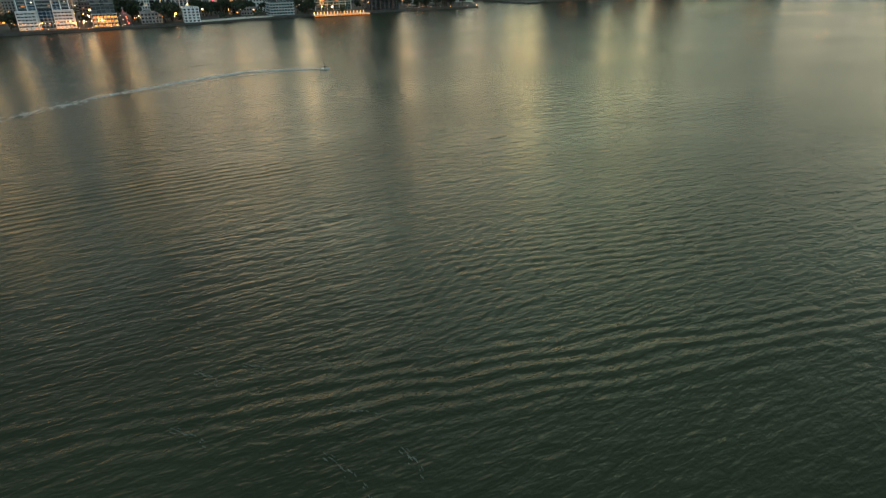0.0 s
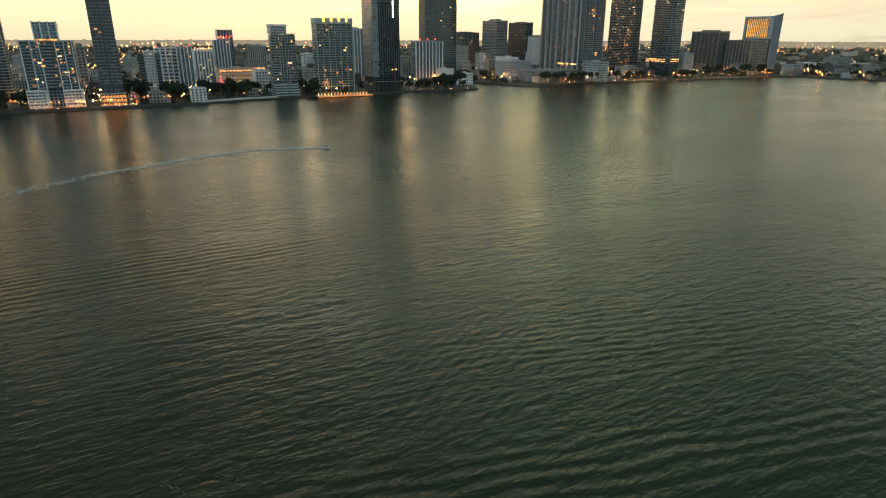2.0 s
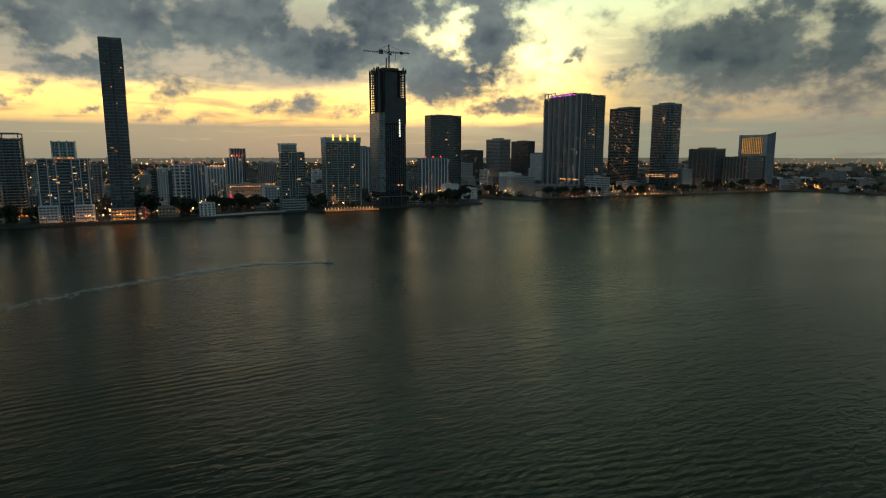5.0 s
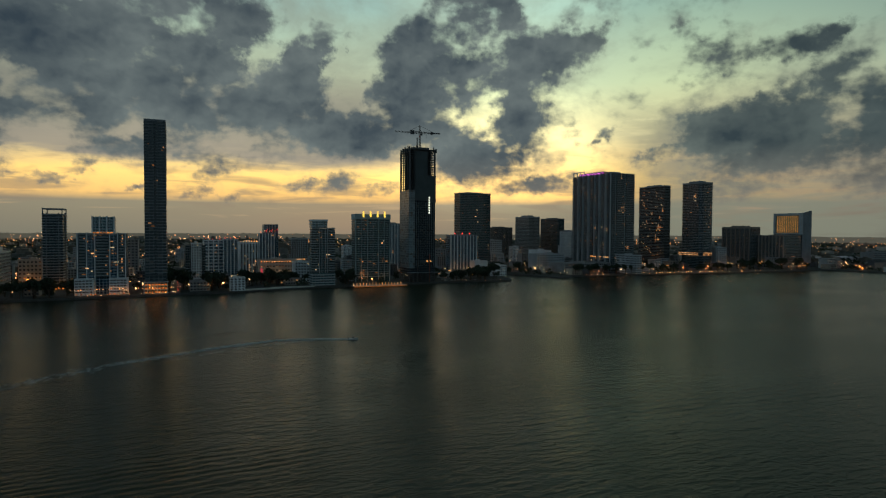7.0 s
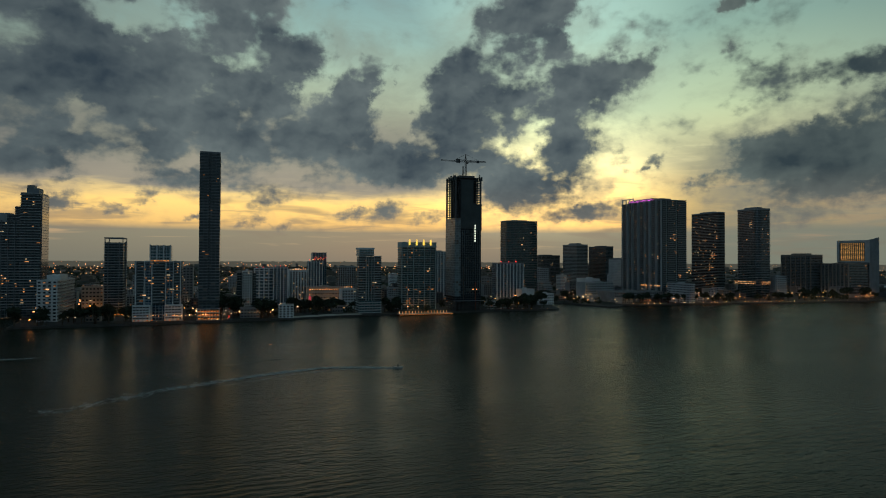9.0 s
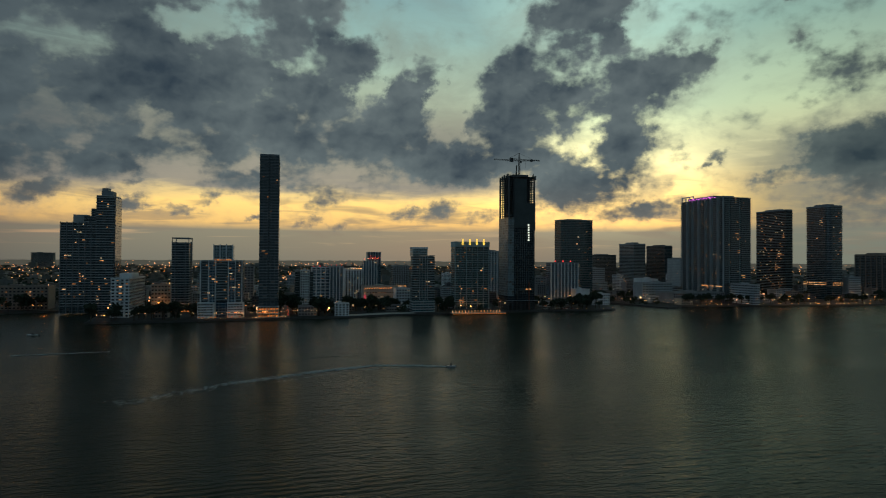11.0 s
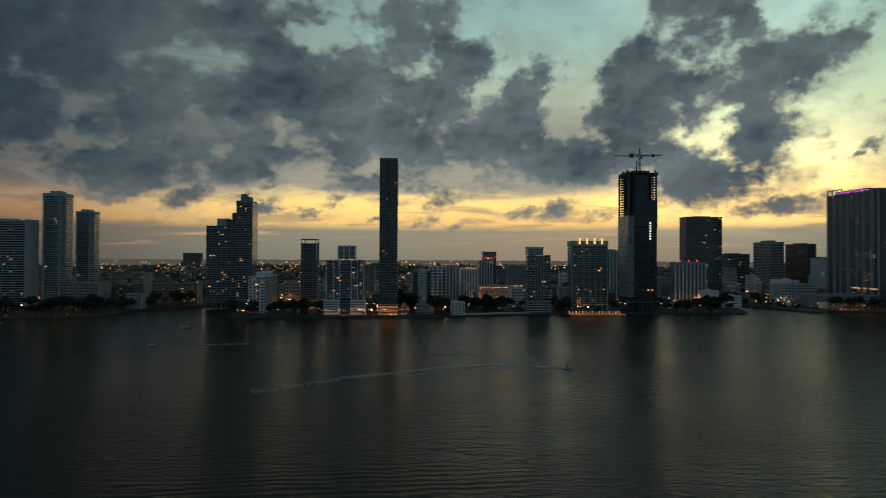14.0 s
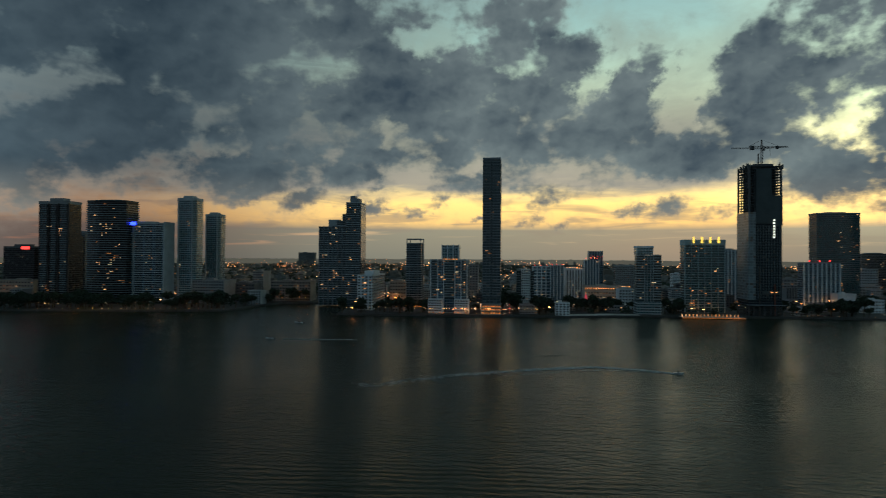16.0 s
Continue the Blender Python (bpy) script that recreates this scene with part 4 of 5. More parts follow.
def lattice(bm, a, b, wide, bays, t=0.22):
    """A square truss from a to b: four chords and zigzag braces."""
    a, b = Vector(a), Vector(b)
    ax = (b - a).normalized()
    side = ax.cross(Vector((0, 0, 1)) if abs(ax.z) < 0.9 else Vector((1, 0, 0))).normalized()
    up = side.cross(ax).normalized()

    def rod(p, q, r):
        d = (q - p)
        u = d.normalized().orthogonal().normalized() * r
        v = d.normalized().cross(u)
        lo = [bm.verts.new(p + c) for c in (u, v, -u, -v)]
        hi = [bm.verts.new(q + c) for c in (u, v, -u, -v)]
        for i in range(4):
            bm.faces.new((lo[i], lo[(i + 1) % 4], hi[(i + 1) % 4], hi[i]))

    corners = [side * s * wide / 2 + up * u * wide / 2 for s, u in ((-1, -1), (1, -1), (1, 1), (-1, 1))]
    for c in corners:
        rod(a + c, b + c, t)
    for i in range(bays):
        p, q = a.lerp(b, i / bays), a.lerp(b, (i + 1) / bays)
        for k in range(4):
            c, e = corners[k], corners[(k + 1) % 4]
            rod(p + (c if i % 2 else e), q + (e if i % 2 else c), t * 0.7)
    return bm, rod


bm, rod = lattice(bmesh.new(), (0, 0, -4), (0, 0, 27), 2.0, 14, 0.24)
part("mast", bm, STEEL, crane)
bm, rod = lattice(bmesh.new(), (1, 0, 22), (27, -8, 22.4), 1.4, 12, 0.19)
part("jib", bm, STEEL, crane)
bm, rod = lattice(bmesh.new(), (-1, 0, 22), (-35, 9, 24.0), 1.3, 14, 0.17)
part("rear_jib", bm, STEEL, crane)
bm = bmesh.new()
bm2, rod = lattice(bm, (0, 0, 27), (0, 0, 33), 0.9, 4, 0.25)
rod(Vector((0, 0, 33)), Vector((20, -6, 22.8)), 0.16)
rod(Vector((0, 0, 33)), Vector((-18, 5.4, 23)), 0.16)
rod(Vector((9, -2.6, 22)), Vector((9, -2.6, 12)), 0.14)
part("apex", bm, STEEL, crane)
cab = part("cab", box(bmesh.new(), 1.0, 3.4, -1.8, 0.2, 18.8, 21.4), DARK, crane)
part("cab_window", box(bmesh.new(), 1.3, 3.1, -1.9, -1.8, 19.4, 21.0), WINDOW, cab)
part("trolley", box(bmesh.new(), 15.5, 18.5, -6.4, -3.6, 20.4, 23.8), DARK, crane, "dark winch on the jib")
bm = bmesh.new()
bm2, rod = lattice(bm, (-14, 3.6, 25.2), (27, -13, 21.0), 1.0, 14, 0.14)
rod(Vector((-14, 3.6, 26)), Vector((0, 0, 33)), 0.14)
part("second_jib", bm, STEEL, crane)
part("counterweight", box(bmesh.new(), -13, -8, 1.8, 4.6, 20.6, 26), DARK, crane, "dark machinery house and ballast")

# ---------- towers behind and beyond ----------
bbf = tower("white_fin_apartments", "pale mid-rise apartments with upright white walls", 420, 188, 49, 20, 67, GLASS_BLUE, SLABGREY, out=0.8, fins=[(k / 8, 1.6) for k in range(9)], fin_mat=WHITE, lit=5, seed=41, sides="f", crown=3, rail=False)
for k in range(3):
    part("beacon", box(bmesh.new(), 8 + 14 * k, 9.4 + 14 * k, 2, 3.4, 68, 70), LIT_RED, bbf, "red roof beacon")
block("white_annex", "small plain white block near the shore", 456, 167, 24, 20, 24, WHITE, (0, 0), seed=4)
block("white_villa_block", "low white house with punched windows near the point", 464, 120, 26, 16, 19, WHITE, (7, 4), side_windows=4, lit=1, seed=5)
tower("rounded_dark_tower", "dark rounded glass tower with projecting balconies", 491, 301, 66, 26, 148, GLASS_DEEP_TEAL, SLABGREY, out=1.3, rail=False, bulge=4, lit=22, seed=51, sides="f", crown=3, crown_mat=GREY, base=4)
block("teal_office", "low teal glass office with white end walls", 665, 270, 14, 62, 37, WHITE, (0, 0), lit=0, seed=6)
pa = tower("large_twin_face_tower", "large pale tower with vertical fins and a lit roof edge", 715, 134, 52, 112, 182, GLASS_TEAL, SLABGREY, out=1.9, base=8, lit=110, seed=61, sides="fll", stacks=((0.03, 0.2), (0.24, 0.6), (0.66, 1.045)),
           left_stacks=((0.03, 0.09), (0.14, 0.24), (0.31, 0.38), (0.44, 0.53), (0.6, 0.7), (0.76, 0.82), (0.88, 1.02)),
           side_fins=[("l", k, 1.0) for k in (0.0, 0.105, 0.13, 0.27, 0.29, 0.41, 0.56, 0.585, 0.73, 0.85, 0.865, 0.985)], fin_mat=PALE, crown=2, box_roof=False)
bm = bmesh.new()
for y0 in (78, 89, 100, 111):
    box(bm, -1, 0.4, y0, y0 + 1.4, 180, 188)
box(bm, -1, 0.4, 78, 112.4, 188, 189.6)
part("roof_frame", bm, WHITE, pa, "open white roof frame")
for k in range(3):
    part("roof_step", box(bmesh.new(), 3, 26, 6 + 24 * k, 26 + 24 * k, 180, 183.5 + 2.2 * (k % 2)), GREY, pa)
part("roof_house", box(bmesh.new(), 4, 30, 30, 100, 180, 186), GREY, pa)
for k in range(14):
    part("roof_lamp", box(bmesh.new(), -1.8, -0.8, 20 + 5.2 * k, 21.8 + 5.2 * k + (k % 3), 181.2 + 1.4 * (k % 2), 182.4 + 1.4 * (k % 2)), LIT_PINK, pa, "violet roof edge lamp")
for k in (0, 1, 2, 4, 5, 7, 8, 9):
    part("lit_window", pane_mesh(4.4, 2.0, 1, LIT), None, pa, at=(-1.9, 4 + 5.4 * k, 26))
block("podium_of_large_tower", "long low grey podium and terraces by the water", 612, 128, 100, 50, 19, GREY, (24, 4), lit=6, seed=7)
block("low_terrace_pavilion", "low dark pavilion with lit doors at the quay", 640, 96, 60, 24, 9, DARK, (16, 2), lit=7, seed=77)
block("white_hall", "low white hall beside the inlet", 598, 196, 60, 30, 33, PALE, (10, 7), lit=2, seed=78)
block("white_hotel", "low white slab hotel with rows of dark balconies", 726, 78, 12, 54, 34, PALE, (3, 8), side_windows=16, lit=1, seed=8)
f1 = tower("dark_lit_tower", "dark tower with many lit rooms", 967, 262, 17, 78, 176, GLASS_BLACK, SLABDARK, out=1.0, lit=120, seed=71, sides="ll", crown=4, crown_mat=SLABGREY, base=6, side_fins=(("r", 0.1, 1.5),))
g1 = tower("rounded_teal_tower", "rounded dark teal tower over a lit podium", 956, 150, 35, 55, 174, GLASS_DARK, PALE, rail=False, out=1.5, r=9, lit=34, seed=81, sides="fl", crown=6, crown_mat=SLABGREY, base=30, z0=2.0)
for j in range(2):
    for k in range(13):
        part("podium_lamp_pane", pane_mesh(2.6, 1.3, 1, LIT), None, g1, at=(-1.2, 7 + 4.0 * k, 27 + 3.6 * j))
    for k in range(6):
        part("podium_lamp_pane", pane_mesh(2.6, 1.3, 0, LIT), None, g1, at=(8 + 4.0 * k, -1.2, 27 + 3.6 * j))
k1 = tower("brown_slab_tower", "brown mid-rise slab with banded balconies", 1165, 208, 34, 73, 86, GLASS_WARM_HAZED, SLABGREY, out=0.9, lit=12, seed=91, sides="l", crown=5, crown_mat=BROWN, side_fins=[("l", k / 6, 1.2) for k in range(7)], fin_mat=BROWN)
h1 = tower("striped_light_tower", "tower with a wall of glowing upright light stripes", 1246, 140, 27, 69, 117, GLASS_SLATE, SLABGREY, out=0.3, lit=6, seed=95, sides="f", crown=0, rail=False)
bm = bmesh.new()
rings = [[bm.verts.new((x, y, z)) for y in (-0.8, 0.8)] for x, z in ((-0.8, 0), (27.8, 0), (27.8, 123), (13, 119.5), (-0.8, 117.5))]
bm.faces.new([q[0] for q in rings]), bm.faces.new([q[1] for q in rings[::-1]])
for p, q in zip(rings, rings[1:] + rings[:1]):
    bm.faces.new((p[0], p[1], q[1], q[0]))
part("end_wall", bm, SLABGREY, h1, "grey slanting end wall")
stripe_wall = part("stripe_wall", box(bmesh.new(), -1.4, -0.5, -1, 70, 70, 117), PALE, h1, "pale frame of the light wall")
def stripe_mesh(y0):
    bm = bmesh.new()
    for j in range(14):
        box(bm, -1.9, -1.6, y0, y0 + 1.9, 74 + 2.7 * j, 75.7 + 2.7 * j)
    return bm


part("dark_panel", box(bmesh.new(), -1.6, -1.4, 8.5, 64, 73, 112), SLABDARK, stripe_wall, "dark panel behind the light stripes")
for k in range(12):
    part("light_stripe", stripe_mesh(9.8 + 4.45 * k), LIT_STRIPE, stripe_wall, "glowing warm upright light stripe")
h2 = tower("brown_balcony_block", "brown balcony block at the foot of the striped tower", 1188, 142, 56, 60, 69, GLASS_WARM_HAZED, BROWN, out=1.2, lit=24, seed=96, sides="fl", crown=2, crown_mat=BROWN, side_fins=[("l", k / 7, 2.2) for k in range(8)], fin_mat=BROWN)
tower("grey_banded_block", "grey banded block with a roof house", 756, 477, 30, 62, 108, GLASS_WARM_HAZED, PALE, out=0.6, lit=12, seed=97, sides="l", crown=6, crown_mat=GREY, rail=False)
tower("dark_slab", "plain dark slab tower", 839, 480, 20, 74, 106, GLASS_DARK, SLABDARK, out=0.4, lit=9, seed=98, sides="l", crown=3, crown_mat=DARK, rail=False)
tower("pale_narrow_block", "pale narrow apartment block", 758, 311, 12, 43, 76, PALE, SLABGREY, out=0.3, lit=3, seed=99, sides="l", crown=3, rail=False)
tower("dark_far_block", "dark far block with a flat roof", 698, 560, 62, 30, 84, GLASS_WARM_HAZED, SLABDARK, out=0.4, lit=12, seed=100, sides="f", crown=3, rail=False)
ts = tower("twin_step_tower", "grey tower in two steps with red roof beacons", 120, 311, 24, 24, 70, GLASS_BLUE, PALE, out=0.5, fins=[(k / 5, 1.3) for k in range(6)], fin_mat=WHITE, lit=4, seed=101, sides="f", crown=0, rail=False)
upper = part("upper_tower", box(bmesh.new(), 9, 33, 14, 36, 0, 83), GLASS_BLUE, ts)
for k in range(6):
    part("upper_fin", box(bmesh.new(), 9 + 4.6 * k, 10 + 4.6 * k, 13.2, 14.2, 60, 84), PALE, upper)
for k in range(9):
    part("work_lamp", box(bmesh.new(), 9.5 + 2.7 * k, 10.3 + 2.7 * k, 12.6, 13.2, 71 + 1.3 * (k % 3), 71.8 + 1.3 * (k % 3)), LIT_TAIL if k % 3 else LIT_AMBER, upper, "red work lamp")
for k in range(3):
    part("beacon", box(bmesh.new(), 2 + 9 * k, 2.9 + 9 * k, -0.5, 0.4, 70, 71.2), LIT_RED, ts, "red roof beacon")
pg = tower("pale_grid_apartments", "white apartments with a front of broad frames", 30, 260, 29, 30, 58, GLASS_BLUE, WHITE, floor=5.2, thick=1.5, out=0.9, fins=[(k / 4, 2.2) for k in range(5)], fin_mat=WHITE, lit=3, seed=102, sides="f", crown=2, rail=False)
for k in range(3):
    part("beacon", box(bmesh.new(), 3 + 10 * k, 3.8 + 10 * k, -0.2, 0.6, 58, 59), LIT_RED, pg, "red roof beacon")
ps = tower("pale_stepped_apartments", "pale stepped apartments with upright walls", 58, 240, 21, 30, 60, GLASS_BLUE, PALE, out=0.5, fins=[(k / 4, 1.2) for k in range(5)], fin_mat=WHITE, lit=2, seed=103, sides="f", crown=2, rail=False)
ba = block("white_slot_apartments", "white apartment block with dark upright window slots", 87, 300, 30, 24, 55, WHITE, (0, 0), lit=0, seed=9)
for k in range(6):
    slot = part("window_slot", box(bmesh.new(), 2.2 + 4.7 * k, 4.4 + 4.7 * k, -0.1, 0.4, 4, 50), DEEP, ba, "dark upright window slot")
    for j in range(14):
        part("slot_sill", box(bmesh.new(), 2.2 + 4.7 * k, 4.4 + 4.7 * k, -0.3, -0.1, 4 + 3.3 * j, 4.5 + 3.3 * j), WHITE, slot)
for k, z in ((1, 17), (1, 30), (3, 11), (4, 37), (2, 24), (4, 14)):
    part("lit_window", pane_mesh(1.6, 1.5, 0, LIT_COOL), None, ba, at=(3.3 + 4.7 * k, -0.35, z))
for k in range(7):
    part("roof_lamp", box(bmesh.new(), 2 + 4.2 * k, 3 + 4.2 * k, -0.2, 0.4, 54, 54.8), LIT_AMBER, ba, "amber roof edge lamp")
for k in range(3):
    part("beacon", box(bmesh.new(), 2 + 8 * k, 2.8 + 8 * k, -0.2, 0.6, 60, 61), LIT_RED, ps, "red roof beacon")
sg = tower("striped_grey_block", "grey block with upright stripes", 176, 330, 29, 24, 60, GLASS_WARM_HAZED, PALE, out=0.3, fins=[(k / 9, 1.0) for k in range(10)], fin_mat=PALE, lit=4, seed=104, sides="f", crown=2, rail=False)
for k in range(8):
    part("lit_window", pane_mesh(2.6, 1.8, 0, LIT), None, sg, at=(-6 + 4.1 * k, -1.0, 21))
tower("pale_slim_block", "slim pale block behind the crowned tower", 333, 260, 22, 24, 87, GLASS_BLUE, PALE, out=0.4, fins=[(k / 4, 1.4) for k in range(5)], fin_mat=WHITE, lit=4, seed=105, sides="f", crown=3, rail=False)
og = block("orange_lit_garage", "low terrace building washed by orange lamps", 103, 165, 52, 30, 31, BEIGE, (12, 5), lit=18, seed=10)
part("wall_sign", box(bmesh.new(), 0.8, 3.6, -0.6, -0.1, 3, 17), LIT_ROSE, og, "glowing rose wall panel")
for k in range(14):
    part("deck_lamp", pane_mesh(1.0, 0.5, 0, LIT_AMBER), None, og, at=(2.5 + 3.6 * k, -0.5, 26.5))
block("white_low_block", "low white block behind the trees", 144, 112, 20, 26, 30, WHITE, (5, 7), lit=2, seed=11)
nar = block("narrow_white_apartments", "white apartment house with dark balcony wings on both sides", 9, 89, 12, 24, 57, WHITE, (4, 16), lit=2, seed=12)
for x0, x1 in ((-7, 0), (12, 17)):
    wing = part("balcony_wing", box(bmesh.new(), x0, x1, 2, 22, 0, 53), DEEP, nar, "dark glazed balcony wing")
    for j in range(16):
        part("balcony", box(bmesh.new(), x0, x1, 0.7, 2.1, 3.3 * j + 0.4, 3.3 * j + 0.8), PALE, wing)
block("round_roofed_house", "low pale house with lamps along its roof", 6, 26, 22, 20, 13, GREY, (6, 3), lit=2, seed=13)
block("small_white_house_block", "small white four storey house at the sea wall", 50, 15, 17.5, 16, 17, WHITE, (4, 5), side_windows=3, lit=0, seed=14)

# ---------- left cluster ----------
a0 = tower("grey_beacon_block", "dark grey block with a red roof sign", -815, 131, 54, 24, 84, GLASS_BROWN, SLABBROWN, out=0.4, lit=4, seed=111, sides="f", crown=6, crown_mat=DARK, rail=False)
part("roof_sign", box(bmesh.new(), 32, 46, -1.0, -0.5, 80, 84.5), LIT_RED, a0, "glowing red roof sign")
block("round_podium", "long pale parking podium with lit decks", -800, 92, 72, 30, 34, BROWN, (14, 6), lit=22, seed=15)
tower("tall_dark_tower", "tall dark tower with a pale roof screen", -710, 80, 49, 26, 150, GLASS_BROWN, SLABBROWN, out=1.3, stacks=((0.06, 0.28), (0.42, 0.58), (0.72, 0.94)), fins=((0.33, 0.7), (0.66, 0.7), (1.0, 0.8)), fin_mat=SLABBROWN, lit=18, seed=112, sides="f", crown=9, crown_mat=GREY)
tower("slim_dark_block", "slim dark block between taller towers", -735, 160, 18, 24, 104, GLASS_BROWN, SLABBROWN, out=0.4, lit=5, seed=113, sides="f", crown=2, rail=False)
tower("grey_mid_block", "grey mid-rise behind the curved tower", -743, 190, 24, 24, 110, GLASS_SLATE, SLABGREY, out=0.4, lit=3, seed=114, sides="f", crown=4, rail=False)
tower("curved_banded_tower", "dark curved tower wrapped in banded balconies", -629, 77, 62, 28, 153, GLASS_BROWN, SLABBROWN, out=2.0, bulge=5, lit=60, seed=115, sides="f", crown=3, crown_mat=SLABDARK)
c1 = tower("blue_grey_slab_tower", "blue grey slab tower with a plain end wall", -582, 87, 68, 24, 120, GLASS_BLUE, SLABWHITE, out=1.2, stacks=((0.05, 0.13), (0.34, 0.5), (0.56, 0.72), (0.8, 0.95)), lit=32, seed=116, sides="f", crown=4, crown_mat=PALE, fins=((0.0, 1.5), (0.15, 1.2), (0.3, 1.2), (1.0, 1.5)), fin_mat=PALE)
part("end_wall", box(bmesh.new(), 68.4, 69.6, -1.4, 25, 0, 121), PALE, c1, "plain pale end wall")
part("roof_lamp", box(bmesh.new(), 15, 24, -1.9, -1.2, 116.5, 121), LIT_BLUE, c1, "glowing blue roof lamp")
tower("teal_round_tower", "tall teal tower with rounded corners", -512, 115, 31, 27, 158, GLASS_TEAL, PALE, out=1.3, rail=False, fins=((0.16, 1.2), (0.84, 1.2)), r=6, lit=6, seed=117, sides="f", crown=7, crown_mat=PALE)
tower("teal_round_tower", "shorter teal tower with rounded corners", -507, 189, 27, 24, 139, GLASS_TEAL, PALE, out=1.3, rail=False, fins=((0.16, 1.2), (0.84, 1.2)), r=6, lit=3, seed=118, sides="f", crown=6, crown_mat=PALE)
block("pale_podium", "low pale podium between the teal towers", -483, 112, 50, 40, 36, GREY, (12, 8), lit=5, seed=16)
# wall colours of these three darkened to stand for the low light here
block("pale_mid_block", "pale mid-rise apartment block inland", -427, 200, 18, 30, 48, GREY, (5, 12), lit=5, seed=17)
block("low_beige_row", "row of low beige houses at the basin", -389, 182, 66, 26, 33, BROWN, (14, 7), lit=12, seed=18)
block("low_grey_row", "low grey apartments inland", -452, 150, 50, 26, 30, DARK, (10, 6), lit=9, seed=19)
# lighter far-wall grey, standing for the haze in front of it
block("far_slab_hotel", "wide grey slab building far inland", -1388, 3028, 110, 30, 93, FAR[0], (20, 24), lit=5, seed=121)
block("lit_garage", "small garage block lit from inside", -188, 150, 25, 22, 36, BEIGE, (6, 7), lit=12, seed=20)
block("grey_mid_block", "grey mid-rise behind the slim tower", -84, 250, 24, 24, 60, GREY, (5, 14), lit=6, seed=22)
block("low_office_block", "low office block beside the dark tower", 434, 300, 32, 30, 40, GREY, (6, 8), lit=6, seed=23)
block("pale_low_block", "pale low block with a lit front", 547, 330, 58, 30, 29, PALE, (12, 6), lit=6, seed=24)
block("pale_mid_block", "pale mid-rise apartment block inland", 614, 420, 37, 24, 55, PALE, (8, 12), lit=3, seed=25)
block("pale_mid_block", "pale mid-rise beside the rounded teal tower", 1000, 150, 28, 24, 44, PALE, (6, 10), lit=3, seed=26)

# ---------- right shore ----------
block("long_white_terrace", "long low white terrace of houses on the far shore", 1484, 262, 112, 18, 14, WHITE, (26, 3), lit=5, seed=27).matrix_world = pose(1484, 262, LAND, 0, 0, -27.3)
block("long_white_terrace", "long low white terrace of houses on the far shore", 1585, 210, 108, 18, 14, WHITE, (25, 3), lit=4, seed=28).matrix_world = pose(1585, 210, LAND, 0, 0, -27.3)
block("tan_hall", "large plain tan hall among trees", 2330, 560, 70, 60, 26, BEIGE, (0, 0), lit=0, seed=29)
block("dark_office_block", "dark office block on the far shore", 1480, 130, 60, 30, 30, GREY, (12, 6), lit=4, seed=30)
bm = prism(bmesh.new(), [(60, 8.2), (122, 26), (156, 30), (156, 52), (118, 50), (60, 30)], LAND - 0.5, LAND + 0.06)
tagged(new("pavement", mesh_of("pavement", bm, SAND)), "pale sandy lot along the sea wall", kind="structure")

# ---------- street beside the slim tower ----------
tagged(new("road", mesh_of("road", box(bmesh.new(), -14.5, -4.5, 6, 340, LAND - 0.4, LAND + 0.05), ASPHALT)), "asphalt street running inland from the sea wall", kind="structure")
tagged(new("kerb", mesh_of("kerb", box(box(bmesh.new(), -14.9, -14.5, 6, 340, LAND - 0.4, LAND + 0.17), -4.5, -4.1, 6, 340, LAND - 0.4, LAND + 0.17), GREY)), "pale concrete kerbs along the street", kind="structure")
FOOTPRINTS.append((-15, -4, 4, 340))


def car_parts(paint):
    """Shared meshes of one saloon car: nose towards +y."""
    bm = bmesh.new()
    rings = []
    for y, z0, z1, wide in ((-2.2, 0.35, 0.85, 0.8), (-2.0, 0.25, 0.98, 0.88), (1.2, 0.25, 0.95, 0.9), (2.0, 0.28, 0.78, 0.86), (2.2, 0.38, 0.66, 0.76)):
        rings.append([bm.verts.new((x * wide, y, z)) for x, z in ((-1, z0), (1, z0), (1, z1), (-1, z1))])
    bm.faces.new(rings[0]), bm.faces.new(rings[-1][::-1])
    for p, q in zip(rings, rings[1:]):
        for i in range(4):
            bm.faces.new((p[i], q[i], q[(i + 1) % 4], p[(i + 1) % 4]))
    body = mesh_of("body", bm, paint)
    bm = bmesh.new()
    low = [bm.verts.new(q) for q in ((-0.82, -1.7, 0.95), (0.82, -1.7, 0.95), (0.82, 0.9, 0.95), (-0.82, 0.9, 0.95))]
    top = [bm.verts.new(q) for q in ((-0.66, -1.1, 1.45), (0.66, -1.1, 1.45), (0.66, 0.2, 1.45), (-0.66, 0.2, 1.45))]
    bm.faces.new(top)
    for i in range(4):
        bm.faces.new((low[i], low[(i + 1) % 4], top[(i + 1) % 4], top[i]))
    cabin = mesh_of("cabin", bm, WINDOW)
    bm = bmesh.new()
    bmesh.ops.create_cone(bm, cap_ends=True, segments=12, radius1=0.32, radius2=0.32, depth=0.22, matrix=Matrix.Rotation(radians(90), 4, "Y"))
    wheel = mesh_of("wheel", bm, CANVAS)
    return body, cabin, wheel, mesh_of("tail_lamp", box(bmesh.new(), -0.22, 0.22, -0.06, 0.06, 0, 0.28), LIT_TAIL), mesh_of("head_lamp", box(bmesh.new(), -0.2, 0.2, -0.06, 0.06, 0, 0.22), LIT_HEAD)


